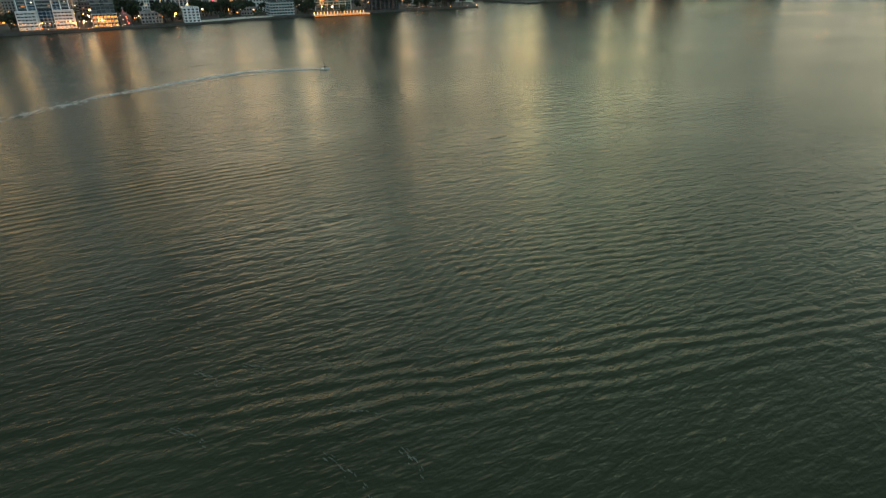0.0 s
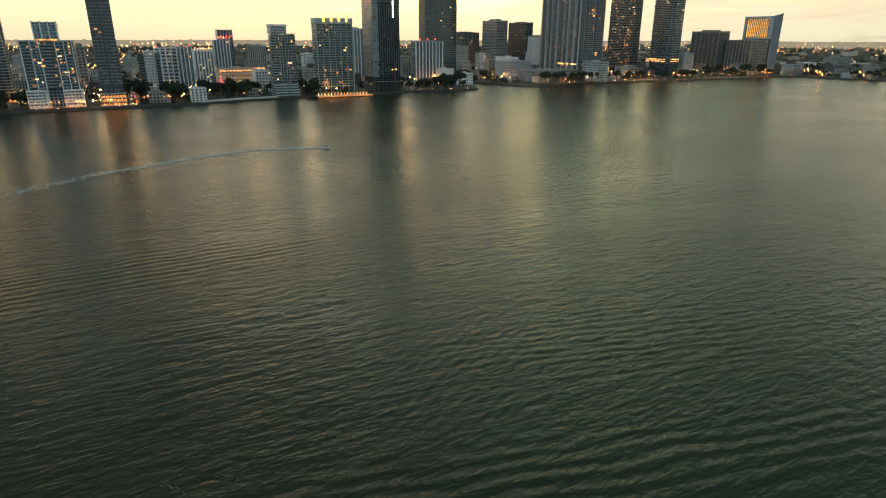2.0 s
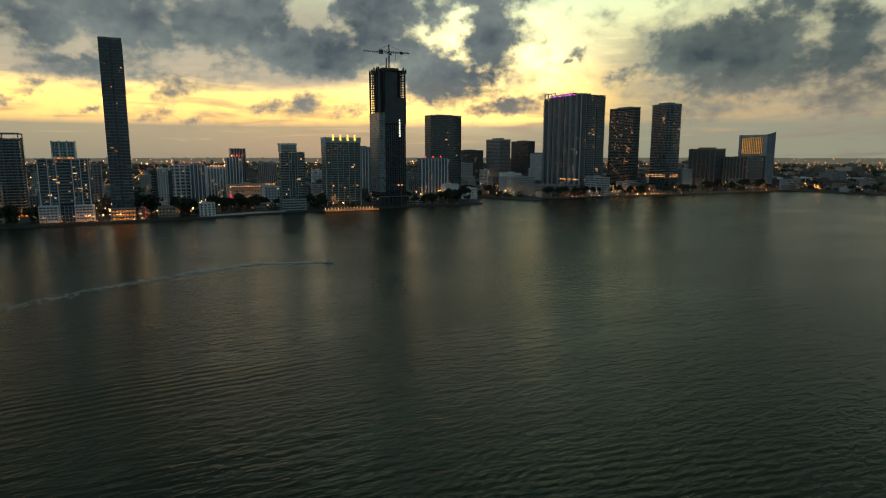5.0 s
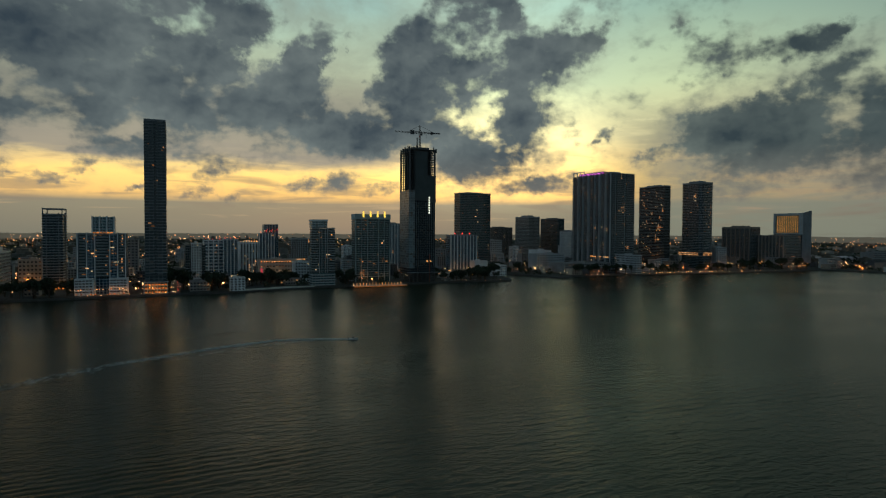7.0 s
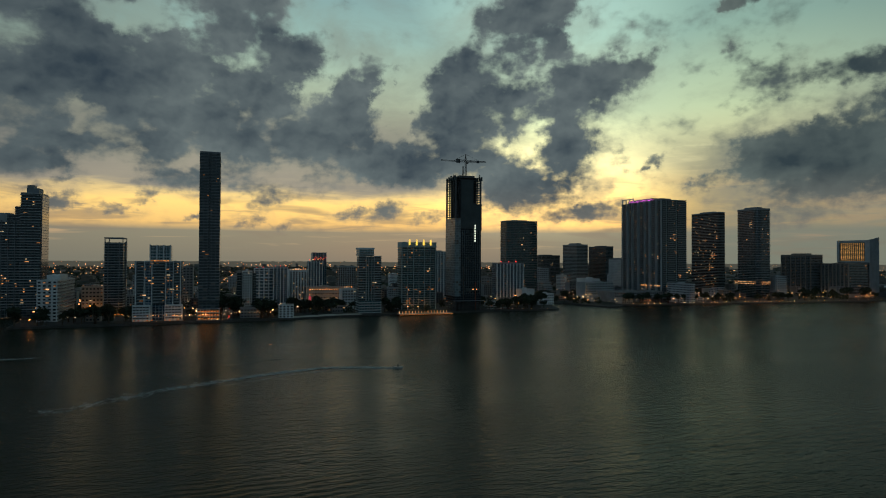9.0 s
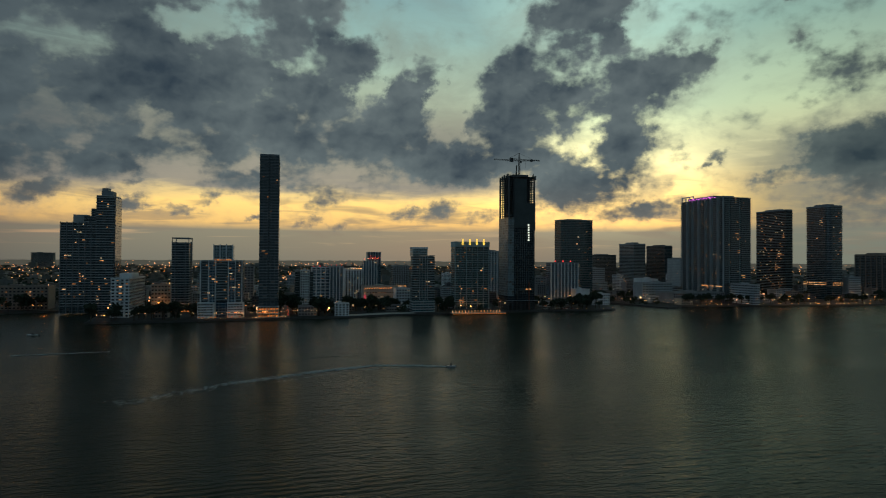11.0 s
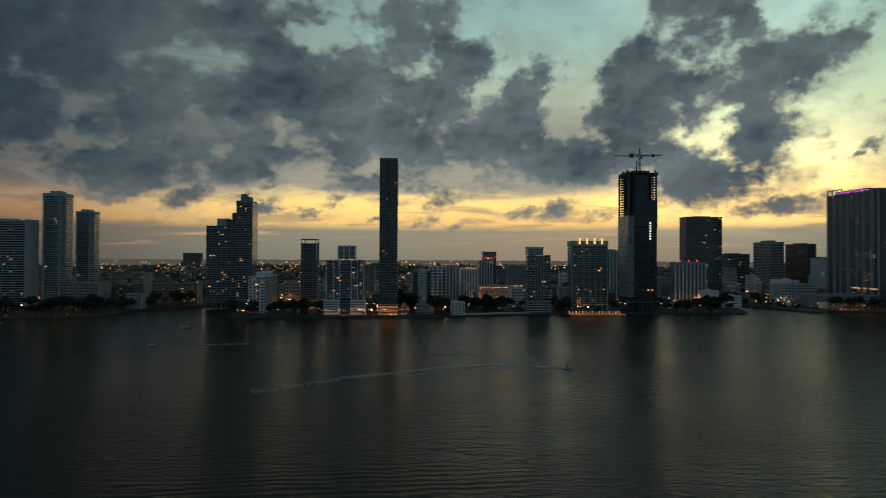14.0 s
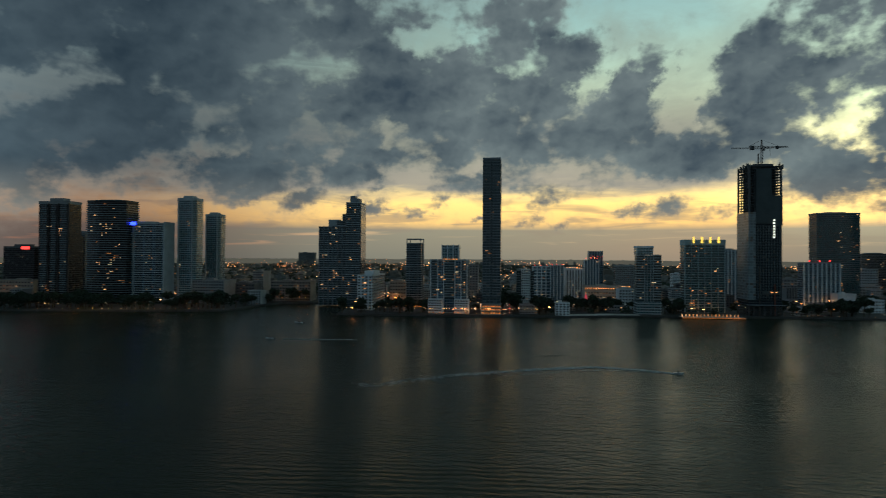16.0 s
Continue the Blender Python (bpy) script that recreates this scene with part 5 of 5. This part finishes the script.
def car(name, label, x, y, turn, meshes, lamps):
    body, cabin, wheel, tail, head = meshes
    ob = thing(name, label, "car", (x, y, LAND + 0.06), "cars of the street" if lamps else "parked cars", turn)
    part("body", body, None, ob)
    part("cabin", cabin, None, ob)
    for sx in (-0.82, 0.82):
        for sy in (-1.4, 1.35):
            part("wheel", wheel, None, ob, at=(sx, sy, 0.32))
    if lamps:
        for sx in (-0.6, 0.6):
            part("tail_lamp", tail, None, ob, at=(sx, -2.25, 0.6), label="glowing red tail lamp")
            part("head_lamp", head, None, ob, at=(sx, 2.25, 0.5), label="glowing head lamp")
    return ob


CARS = [("dark_car", car_parts(plain("dark_car_paint", (0.03, 0.032, 0.036), 0.3)), "dark"), ("white_car", car_parts(plain("white_car_paint", (0.6, 0.6, 0.58), 0.35)), "white"),
        ("red_car", car_parts(plain("red_car_paint", (0.22, 0.03, 0.025), 0.35)), "red")]
rnd = random.Random(61)
for y, side in ((34, 0), (47, 0), (60, 0), (96, 0), (118, 0), (124, 0), (171, 0), (214, 0), (26, 1), (82, 1), (139, 1), (190, 1)):
    name, meshes, tone = CARS[rnd.randrange(2)]
    car(name, tone + (" saloon car with lit head lamps on the street" if side else " saloon car with red tail lamps on the street"), -12 if side else -7, y, 180 if side else 0, meshes, True)
for k in range(34):
    name, meshes, tone = CARS[rnd.choice((0, 0, 1, 1, 2))]
    car(name, tone + " saloon car parked on the lot by the point", 352 + 3.1 * (k % 17), 60 if k < 17 else 72, rnd.choice((0, 180)) + rnd.uniform(-3, 3), meshes, False)

# ---------- town behind ----------


def inland(x):
    """The shore's y at x."""
    for (ax, ay), (bx, by) in zip(SHORE, SHORE[1:]):
        if ax <= x <= bx and bx > ax:
            return ay + (by - ay) * (x - ax) / (bx - ax)
    return 60.0


def inland_spot(rnd, near, far, power=1.0):
    """A random place of the town, out to the limit of sight."""
    for k in range(60):
        r = near + (far - near) * rnd.random() ** power
        a = radians(rnd.uniform(-66, 52))
        x, y = -5 - r * math.sin(a), -745 + r * math.cos(a)
        if y > inland(x) + 85 and not (-820 < x < 1300 and y < 330):
            return x, y, r
    return 0.0, 2000.0, 2745.0


def far_town():
    rnd = random.Random(7)
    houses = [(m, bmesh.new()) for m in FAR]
    lamps = [(m, bmesh.new()) for m in (LIT_WHITE, LIT_AMBER)]
    for i in range(7500):
        x, y, r = inland_spot(rnd, 900, 4650, 1.1)
        w, d = rnd.uniform(10, 34), rnd.uniform(10, 30)
        h = rnd.choice((5, 6, 7, 8, 10, 12, 16)) * rnd.uniform(0.8, 1.2)
        if rnd.random() < 0.025:
            h *= 2.6
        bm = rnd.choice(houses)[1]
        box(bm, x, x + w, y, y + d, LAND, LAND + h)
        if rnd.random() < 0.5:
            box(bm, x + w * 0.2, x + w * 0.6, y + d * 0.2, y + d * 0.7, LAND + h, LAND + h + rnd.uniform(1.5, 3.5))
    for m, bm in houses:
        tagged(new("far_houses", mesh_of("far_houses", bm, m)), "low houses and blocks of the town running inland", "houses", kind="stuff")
    spots = []
    for i in range(70):
        x, y, r = inland_spot(rnd, 1000, 4500, 0.8)
        turn, step = (radians(rnd.choice((0, 90)) + rnd.uniform(-6, 6)), rnd.uniform(26, 44))
        for k in range(rnd.randrange(8, 22)):
            px, py = x + math.cos(turn) * step * k, y + math.sin(turn) * step * k
            if not (-820 < px < 1300 and py < 330) and py > inland(px) + 85 and math.hypot(px + 5, py + 745) < 4700:
                spots.append((px, py, math.hypot(px + 5, py + 745)))
    for i in range(1900):
        spots.append(inland_spot(rnd, 800, 4700, 0.9))
    for x, y, r in spots:
        s = 0.38 + 0.00027 * r * rnd.uniform(0.4, 1.6)
        z = LAND + rnd.uniform(7, 14) + (rnd.uniform(0, 14) if rnd.random() < 0.25 else 0) + max(0.0, r - 2800) / 1900 * rnd.uniform(0, 38)
        bm = lamps[int(rnd.random() < 0.78)][1]
        v = [bm.verts.new((x + a * s, y + b * s, z + c * s)) for a, b, c in ((1, 0, 0), (0, 1, 0), (-1, 0, 0), (0, -1, 0), (0, 0, 1), (0, 0, -1))]
        for a, b in ((0, 1), (1, 2), (2, 3), (3, 0)):
            bm.faces.new((v[a], v[b], v[4])), bm.faces.new((v[b], v[a], v[5]))
    for m, bm in lamps:
        tagged(new("town_lamps", mesh_of("town_lamps", bm, m)), "scattered warm street and yard lamps of the town", "lamps", kind="stuff")


far_town()


def free_spot(rnd, gap, reach=330):
    """A place on the belt behind the shore that no building takes."""
    for k in range(200):
        x = rnd.uniform(-820, 1320)
        y = inland(x) + 16 + rnd.random() ** 0.8 * reach
        if not any(x0 - gap < x < x1 + gap * 0.5 and y0 - gap < y < y1 + gap * 0.5 for x0, x1, y0, y1 in FOOTPRINTS):
            return x, y
    return 0.0, 900.0


def near_town():
    """Small houses of the streets between the towers."""
    rnd = random.Random(71)
    for i in range(170):
        x, y = free_spot(rnd, 26)
        if x < -370 and y < inland(x) + 80:
            continue
        w, d, h = rnd.uniform(12, 24), rnd.uniform(10, 20), rnd.choice((6, 8, 9, 12, 15, 18)) + rnd.uniform(0, 2) + (6 if y > 250 else 0)
        if y < inland(x) + 45:
            h = min(h, 9)
        wall = rnd.choice((BEIGE, GREY, PALE, BROWN, GREY, DARK))
        label = {"beige_render": "low beige town house with a flat roof", "grey_concrete": "low grey town house with a flat roof", "pale_concrete": "low pale town house with a flat roof",
                 "brown_render": "low brown town house with a flat roof", "dark_concrete": "low dark town house with a flat roof"}[wall.name]
        block("town_house", label, x, y, w, d, LAND + h, wall, (max(3, int(w / 3.4)), max(2, int(h / 3.1))), lit=rnd.choice((0, 1, 1, 2, 3)), seed=200 + i, roof_box=rnd.random() < 0.4)
    for i in range(95):
        x, y = rnd.uniform(-420, 1150), rnd.uniform(190, 640)
        w, d, h = rnd.uniform(16, 34), rnd.uniform(14, 22), rnd.choice((15, 18, 22, 26, 30, 36, 42)) * rnd.uniform(0.9, 1.1)
        if y < inland(x) + 120 or any(x0 - w - 4 < x < x1 + 4 and y0 - d - 4 < y < y1 + 4 for x0, x1, y0, y1 in FOOTPRINTS):
            continue
        wall, label = rnd.choice(((PALE, "pale"), (BEIGE, "beige"), (WHITE, "white"), (PALE, "pale"), (GREY, "grey"), (BROWN, "brown")))
        ob = block("apartment_block", label + " mid-rise apartment block with a flat roof inland", x, y, w, d, LAND + h, wall, (int(w / 2.9), int(h / 3.1)), side_windows=5 if i % 2 else 0, lit=rnd.choice((2, 3, 5, 7)), seed=500 + i, roof_box=rnd.random() < 0.8, band=rnd.choice((0, 0, 0.9)))
        for k in range(rnd.choice((0, 1, 2, 3))):
            ux, uy = rnd.uniform(1, w - 4), rnd.uniform(1, d - 4)
            part("roof_unit", box(bmesh.new(), ux, ux + rnd.uniform(1.2, 3), uy, uy + 2, h + 0.15, h + rnd.uniform(1, 2.2)), GREY, ob)
    lamps = [(m, bmesh.new()) for m in (LIT_WHITE, LIT_AMBER)]
    poles = bmesh.new()
    for i in range(1150):
        x, y = free_spot(rnd, 3, 460)
        z, s = LAND + rnd.uniform(3.5, 11), rnd.uniform(0.35, 0.85)
        bm = lamps[int(rnd.random() < 0.72)][1]
        box(bm, x - s, x + s, y - s, y + s, z, z + s)
        box(poles, x - 0.1, x + 0.1, y - 0.1, y + 0.1, LAND - 0.2, z)
    tagged(new("yard_lamp_poles", mesh_of("yard_lamp_poles", poles, STEEL)), "thin dark poles of the small yard lamps", "lamps", kind="stuff")
    for m, bm in lamps:
        tagged(new("yard_lamps", mesh_of("yard_lamps", bm, m)), "small warm street and yard lamps between the towers", "lamps", kind="stuff")


near_town()


def clump(bm, rnd, cx, cy, cz, rx, rz, leaves):
    """A loose heap of leaf sprays round a middle."""
    for i in range(leaves):
        a, u = rnd.uniform(0, 2 * math.pi), rnd.uniform(-0.7, 1)
        k = math.sqrt(1 - u * u) * rnd.uniform(0.55, 1.08)
        p = Vector((cx + rx * k * math.cos(a), cy + rx * k * math.sin(a), cz + rz * u * rnd.uniform(0.7, 1.05)))
        s = rnd.uniform(0.18, 0.36) * rx
        e = Euler((rnd.uniform(0, 6.3), rnd.uniform(0, 6.3), rnd.uniform(0, 6.3))).to_matrix()
        bm.faces.new([bm.verts.new(p + e @ Vector(q) * s) for q in ((-1, -0.6, 0), (0.2, -1, 0.2), (1, 0.3, 0), (-0.1, 1, -0.2))])


def tree_parts(seed):
    rnd = random.Random(seed)
    bm = bmesh.new()
    h = 4.2
    for k in range(4):
        a = k * 1.7 + rnd.random()
        top = (1.6 * math.cos(a), 1.6 * math.sin(a), h + 2.2)
        for (p, r0), (q, r1) in (((Vector((0, 0, 0)), 0.42), (Vector((0, 0, h * 0.7)), 0.28)), ((Vector((0, 0, h * 0.65)), 0.24), (Vector(top), 0.10))):
            lo = [bm.verts.new(p + Vector((math.cos(t) * r0, math.sin(t) * r0, 0))) for t in (0, 1.57, 3.14, 4.71)]
            hi = [bm.verts.new(q + Vector((math.cos(t) * r1, math.sin(t) * r1, 0))) for t in (0, 1.57, 3.14, 4.71)]
            for i in range(4):
                bm.faces.new((lo[i], lo[(i + 1) % 4], hi[(i + 1) % 4], hi[i]))
    trunk = mesh_of("trunk", bm, BARK)
    bm = bmesh.new()
    for k in range(6):
        a = rnd.uniform(0, 6.3)
        k2 = rnd.uniform(0.6, 3.0)
        clump(bm, rnd, k2 * math.cos(a), k2 * math.sin(a), h + rnd.uniform(1.4, 4.4), rnd.uniform(1.6, 2.6), rnd.uniform(1.3, 2.0), 60)
    return trunk, mesh_of("crown", bm, LEAF)


TREES = [tree_parts(s) for s in (1, 2, 3, 4)]


def tree(x, y, size, rnd):
    trunk, crown = TREES[rnd.randrange(4)]
    ob = thing("tree", "dark broadleaf tree with an uneven crown", "tree", (x, y, LAND), "trees along the shore", rnd.uniform(0, 360))
    ob.scale = (size, size, size * rnd.uniform(0.8, 1.15))
    part("trunk", trunk, None, ob)
    part("crown", crown, None, ob)


def far_woods():
    rnd = random.Random(17)
    bm = bmesh.new()
    for i in range(6500):
        x, y, r = inland_spot(rnd, 850, 4600, 1.2)
        clump(bm, rnd, x, y, LAND + 5, rnd.uniform(5, 10) * (1 + r / 3000), rnd.uniform(4, 9), 14)
    for i in range(700):
        x, y = free_spot(rnd, 4, 380)
        for k in range(2):
            clump(bm, rnd, x + rnd.uniform(-4, 4), y + rnd.uniform(-4, 4), LAND + rnd.uniform(3, 6), rnd.uniform(3, 6), rnd.uniform(3, 5), 26)
    tagged(new("town_trees", mesh_of("town_trees", bm, LEAF)), "dark tree crowns between the houses inland", "trees", kind="stuff")
    # wooded skyline at the limit of sight; its material glows in the haze colour
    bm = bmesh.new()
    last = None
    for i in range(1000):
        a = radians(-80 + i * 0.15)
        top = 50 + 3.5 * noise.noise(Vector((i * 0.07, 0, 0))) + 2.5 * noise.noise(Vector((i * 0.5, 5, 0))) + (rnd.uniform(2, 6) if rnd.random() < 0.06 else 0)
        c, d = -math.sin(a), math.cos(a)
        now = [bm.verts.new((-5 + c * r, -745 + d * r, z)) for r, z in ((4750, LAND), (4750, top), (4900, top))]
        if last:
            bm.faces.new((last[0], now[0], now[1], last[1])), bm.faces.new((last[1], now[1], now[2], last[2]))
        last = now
    tagged(new("backdrop", mesh_of("backdrop", bm, distance_haze())), "dark wooded skyline at the horizon, emitting the haze colour", kind="structure")


far_woods()
rnd = random.Random(23)
for x0, x1, back, deep, count in ((-690, -390, 5, 50, 95), (-690, -400, 12, 40, 40), (-385, -380, 20, 60, 6), (-372, -300, 8, 24, 12), (-220, -115, 6, 40, 26), (-18, -17, 66, 90, 9), (-1, 7, 48, 70, 12), (28, 50, 14, 60, 14), (70, 155, 34, 60, 36), (186, 222, 14, 20, 8), (338, 350, 6, 60, 8), (350, 405, 4, 8, 9), (408, 450, 8, 60, 18), (470, 540, 20, 60, 12), (600, 940, 4, 16, 24), (1000, 1180, 8, 60, 22), (1200, 1900, 6, 90, 34), (-900, -690, 6, 55, 10)):
    for i in range(count):
        x = rnd.uniform(x0, x1)
        if i % 4 != 3:
            tree(x, inland(x) + back + rnd.uniform(0, deep), rnd.uniform(1.1, 2.2), rnd)


def street_lamp_parts(mat, key):
    bm = box(bmesh.new(), -0.12, 0.12, -0.12, 0.12, 0, 7.2)
    pole = mesh_of("pole", bm, STEEL)
    bm = bmesh.new()
    bmesh.ops.create_icosphere(bm, subdivisions=1, radius=0.3)
    return pole, mesh_of("lamp_head", bm, mat)


LAMPS = [street_lamp_parts(LIT_WHITE, 0), street_lamp_parts(LIT_AMBER, 1)]


def street_lamp(x, y, kind, size=1.0):
    pole, head = LAMPS[kind]
    ob = thing("street_lamp", "shore lamp on a steel pole, switched on", "street lamp", (x, y, LAND), "shore lamps")
    part("pole", pole, None, ob)
    part("lamp_head", head, None, ob, at=(0, 0, 7.4)).scale = (size, size, size)


for x0, x1, back, deep, count, amber in ((-830, -400, 2, 40, 60, 0.55), (-370, -240, 8, 20, 9, 0.9), (-215, -112, 2, 25, 14, 0.6), (-112, -10, 1, 9, 26, 0.95), (-10, 60, 3, 30, 12, 0.9), (60, 200, 30, 60, 18, 0.8), (350, 460, 20, 60, 5, 0.5), (540, 720, 2, 40, 26, 0.75), (720, 1180, 2, 22, 70, 0.85), (1190, 1900, 15, 90, 44, 0.9)):
    for i in range(int(count * 1.35)):
        x = rnd.uniform(x0, x1)
        street_lamp(x, inland(x) + back + rnd.uniform(0, deep), int(rnd.random() < amber), rnd.uniform(0.35, 0.7) if x < -390 else rnd.uniform(0.4, 1.0))

for x, y in ((-330, 152), (-322, 156), (-283, 166), (-262, 172), (-74, 7), (-66, 7), (-50, 8), (-33, 8)):
    street_lamp(x, y, 1, 1.5)
for x in (553, 567):
    street_lamp(x, 58, 0, 1.7)

# low lamps along the edge of the quay
bm = bmesh.new()
bmesh.ops.create_cone(bm, cap_ends=True, segments=8, radius1=0.16, radius2=0.12, depth=1.3, matrix=Matrix.Translation((0, 0, 0.65)))
POST = mesh_of("post", bm, STEEL)
bm = bmesh.new()
bmesh.ops.create_icosphere(bm, subdivisions=1, radius=0.25)
QUAY_HEADS = [mesh_of("lamp_head", bm.copy(), LIT_AMBER), mesh_of("lamp_head", bm, LIT_WHITE)]
for x0, x1, step, deep in ((596, 945, 12, 1), (700, 940, 9, 16), (945, 1185, 16, 2), (-108, -12, 8, 1), (-660, -395, 12, 2), (345, 448, 18, 1)):
    x = x0
    while x < x1:
        x += step * rnd.uniform(0.5, 1.5)
        ob = thing("bollard_lamp", "low amber bollard lamp at the edge of the quay", "bollard lamp", (x, inland(x) + 1.9 + deep * rnd.random(), LAND), "quay lamps")
        part("post", POST, None, ob)
        part("lamp_head", QUAY_HEADS[int(rnd.random() < 0.2)], None, ob, at=(0, 0, 1.45))

# floodlights that wash walls and forecourts
for x, y, z, power in ((100, 158, 6, 700), (126, 158, 6, 700), (148, 158, 5, 500), (425, 182, 5, 900), (445, 181, 5, 900), (-128, 104, 5, 900), (-140, 103, 4, 700), (-176, 146, 8, 700), (-60, 15, 3, 500), (-32, 8, 3, 600), (240, 84, 4, 500), (264, 84, 4, 500), (640, 92, 4, 600), (690, 118, 5, 700), (1010, 142, 5, 700), (-300, 162, 5, 900), (-268, 170, 5, 900), (-760, 70, 6, 1400), (-780, 88, 6, 1200)):
    flood = thing("floodlight", "small amber floodlight on a short post", "floodlight", (x, y, LAND), "floodlights")
    part("post", box(bmesh.new(), -0.08, 0.08, -0.08, 0.08, 0, z - 0.3), STEEL, flood)
    part("lamp_head", box(bmesh.new(), -0.3, 0.3, -0.2, 0.2, z - 0.3, z), STEEL, flood)
    # plate added on the bay side so the bulb stays out of view
    part("hood", box(bmesh.new(), -1.1, 1.1, -1.35, -1.25, z - 1.1, z + 1.3), STEEL, flood, "dark steel plate added to screen the bulb")
    part("hood_arm", box(bmesh.new(), -0.06, 0.06, -1.25, -0.2, z - 0.24, z - 0.14), STEEL, flood)
    bulb = new("bulb", bpy.data.lights.new("bulb", "POINT"))
    bulb.data.energy, bulb.data.color, bulb.data.shadow_soft_size = power * 0.6, (1.0, 0.42, 0.12), 0.3
    bulb.parent, bulb.location = flood, (0, -0.6, z + 0.2)

# lit terrace on piles in front of the crowned tower
deck = thing("lamp_lit_terrace", "restaurant terrace on the water edged with lamps", "terrace", (203, 18, 0))
part("deck", box(bmesh.new(), 0, 74, 0, 15, 1.6, 2.3), GREY, deck)
for k in range(24):
    part("edge_lamp", box(bmesh.new(), 0.6 + 3.1 * k, 2.2 + 3.1 * k, -0.35, -0.05, 1.1, 1.8), LIT_BRIGHT, deck, "amber edge lamp")
    if k % 3 == 0:
        part("pile", box(bmesh.new(), 0.6 + 3.1 * k, 1.2 + 3.1 * k, 1, 1.6, -1, 1.6), DARK, deck)
for k in range(16):
    part("garden_lamp", box(bmesh.new(), 2 + 4.4 * k, 2.7 + 4.4 * k, 9, 9.7, 2.3, 5.2), LIT, deck)

# ---------- boats ----------
def boat(name, label, x, y, turn, length):
    ob = thing(name, label, "boat", (x, y, 0), turn=turn)
    bm = bmesh.new()
    rings = []
    for t, wide, low, high in ((0, 0.17, -0.2, 0.9), (0.35, 0.19, -0.25, 1.0), (0.7, 0.14, -0.2, 1.15), (0.9, 0.06, 0.0, 1.3), (1.0, 0.005, 0.5, 1.4)):
        rings.append([bm.verts.new((t * length, s * wide * length, z)) for s, z in ((-0.6, low), (-1, high), (1, high), (0.6, low))])
    for a, b in zip(rings, rings[1:]):
        for i in range(4):
            bm.faces.new((a[i], b[i], b[(i + 1) % 4], a[(i + 1) % 4]))
    bm.faces.new(rings[0])
    part("hull", bm, HULL, ob)
    console = part("console", box(bmesh.new(), 0.4 * length, 0.55 * length, -0.07 * length, 0.07 * length, 1.0, 2.0), CANVAS, ob)
    part("canopy", box(bmesh.new(), 0.3 * length, 0.58 * length, -0.11 * length, 0.11 * length, 2.6, 2.75), CANVAS, ob)
    part("windscreen", box(bmesh.new(), 0.55 * length, 0.565 * length, -0.07 * length, 0.07 * length, 1.6, 2.3), WINDOW, console)
    for s in (-1, 1):
        part("canopy_post", box(bmesh.new(), 0.42 * length, 0.44 * length, s * 0.1 * length - 0.06, s * 0.1 * length + 0.06, 1.0, 2.6), STEEL, ob)
    part("outboard_motor", box(bmesh.new(), -0.09 * length, 0, -0.05 * length, 0.05 * length, 0.1, 1.5), CANVAS, ob)
    return ob


boat("speedboat", "white speedboat with a dark canopy drawing a wake", 100, -342, -25, 6.5)
boat("speedboat", "small white speedboat with a short wake", -214, -229, 178, 8)
boat("barge_boat", "dark low work boat lying on the bay", -232, -104, 160, 12)


def wake(name, label, points, w0, w1, count=800, mat=FOAM):
    """A trail of broken foam patches along a smooth line."""
    rnd = random.Random(len(points))
    bm = bmesh.new()
    for (a, b) in zip(points, points[1:]):
        a, b = Vector(a), Vector(b)
        for i in range(count):
            t = rnd.random()
            p = a.lerp(b, t)
            wide = w0 + (w1 - w0) * p.z
            if rnd.random() < p.z * 0.8:
                continue
            d = (b - a).normalized()
            q = Vector((p.x, p.y, 0)) + Vector((-d.y, d.x, 0)) * rnd.gauss(0, wide * 0.4)
            s, l = rnd.uniform(0.12, 0.34) * (1 - 0.4 * p.z) * min(1.0, 0.3 + wide * 0.2), rnd.uniform(0.5, 2.0) * min(1.0, wide * 0.35)
            lift = rnd.uniform(0.05, 0.3)
            u = Vector((d.x, d.y, 0)) * l
            v = Vector((-d.y, d.x, 0)) * s
            bm.faces.new([bm.verts.new(q + c + Vector((0, 0, lift))) for c in (-u - v * 0.4, -v, u * 0.8 - v * 0.5, u + v * 0.6, v, -u * 0.7 + v)])
    tagged(new(name, mesh_of(name, bm, mat)), label, "wake", kind="stuff")


wake("boat_wake", "long pale foam wake trailing behind the speedboat", [(100, -342, 0.0), (82, -333, 0.1), (53, -327, 0.25), (10, -342, 0.5), (-38, -368, 0.75), (-90, -408, 0.97)], 2.2, 9.0)
wake("boat_wake", "faint outer edge of the spreading wake", [(96, -342, 0.2), (70, -337, 0.45), (36, -342, 0.7), (-12, -368, 1.0)], 0.8, 2.5, 260)
wake("boat_wake", "short pale foam wake behind the small boat", [(-206, -229, 0.0), (-180, -226, 0.4), (-140, -222, 1.0)], 1.4, 4.0)
wake("boat_wake", "faint broken streak of an older wake", [(-7, -298, 0.7), (21, -284, 0.6), (47, -279, 0.75)], 1.0, 3.0, 160, OLD_FOAM)
for a, b in (((-23, -660), (-20, -668)), ((-14, -662), (-11, -668)), ((-29, -675), (-24, -684)), ((-2, -683), (6, -692)), ((5, -698), (5, -707)), ((-7, -693), (-3, -708)), ((15, -671), (26, -668)), ((-60, -621), (-30, -625)), ((-28, -629), (-8, -627))):
    mid = ((a[0] + b[0]) / 2 + 1.0, (a[1] + b[1]) / 2 + 0.8)
    wake("foam_streak", "thin broken streak of old foam on the water", [(*a, 0.75), (*mid, 0.7), (*b, 0.8)], 0.5, 1.2, 22, OLD_FOAM)
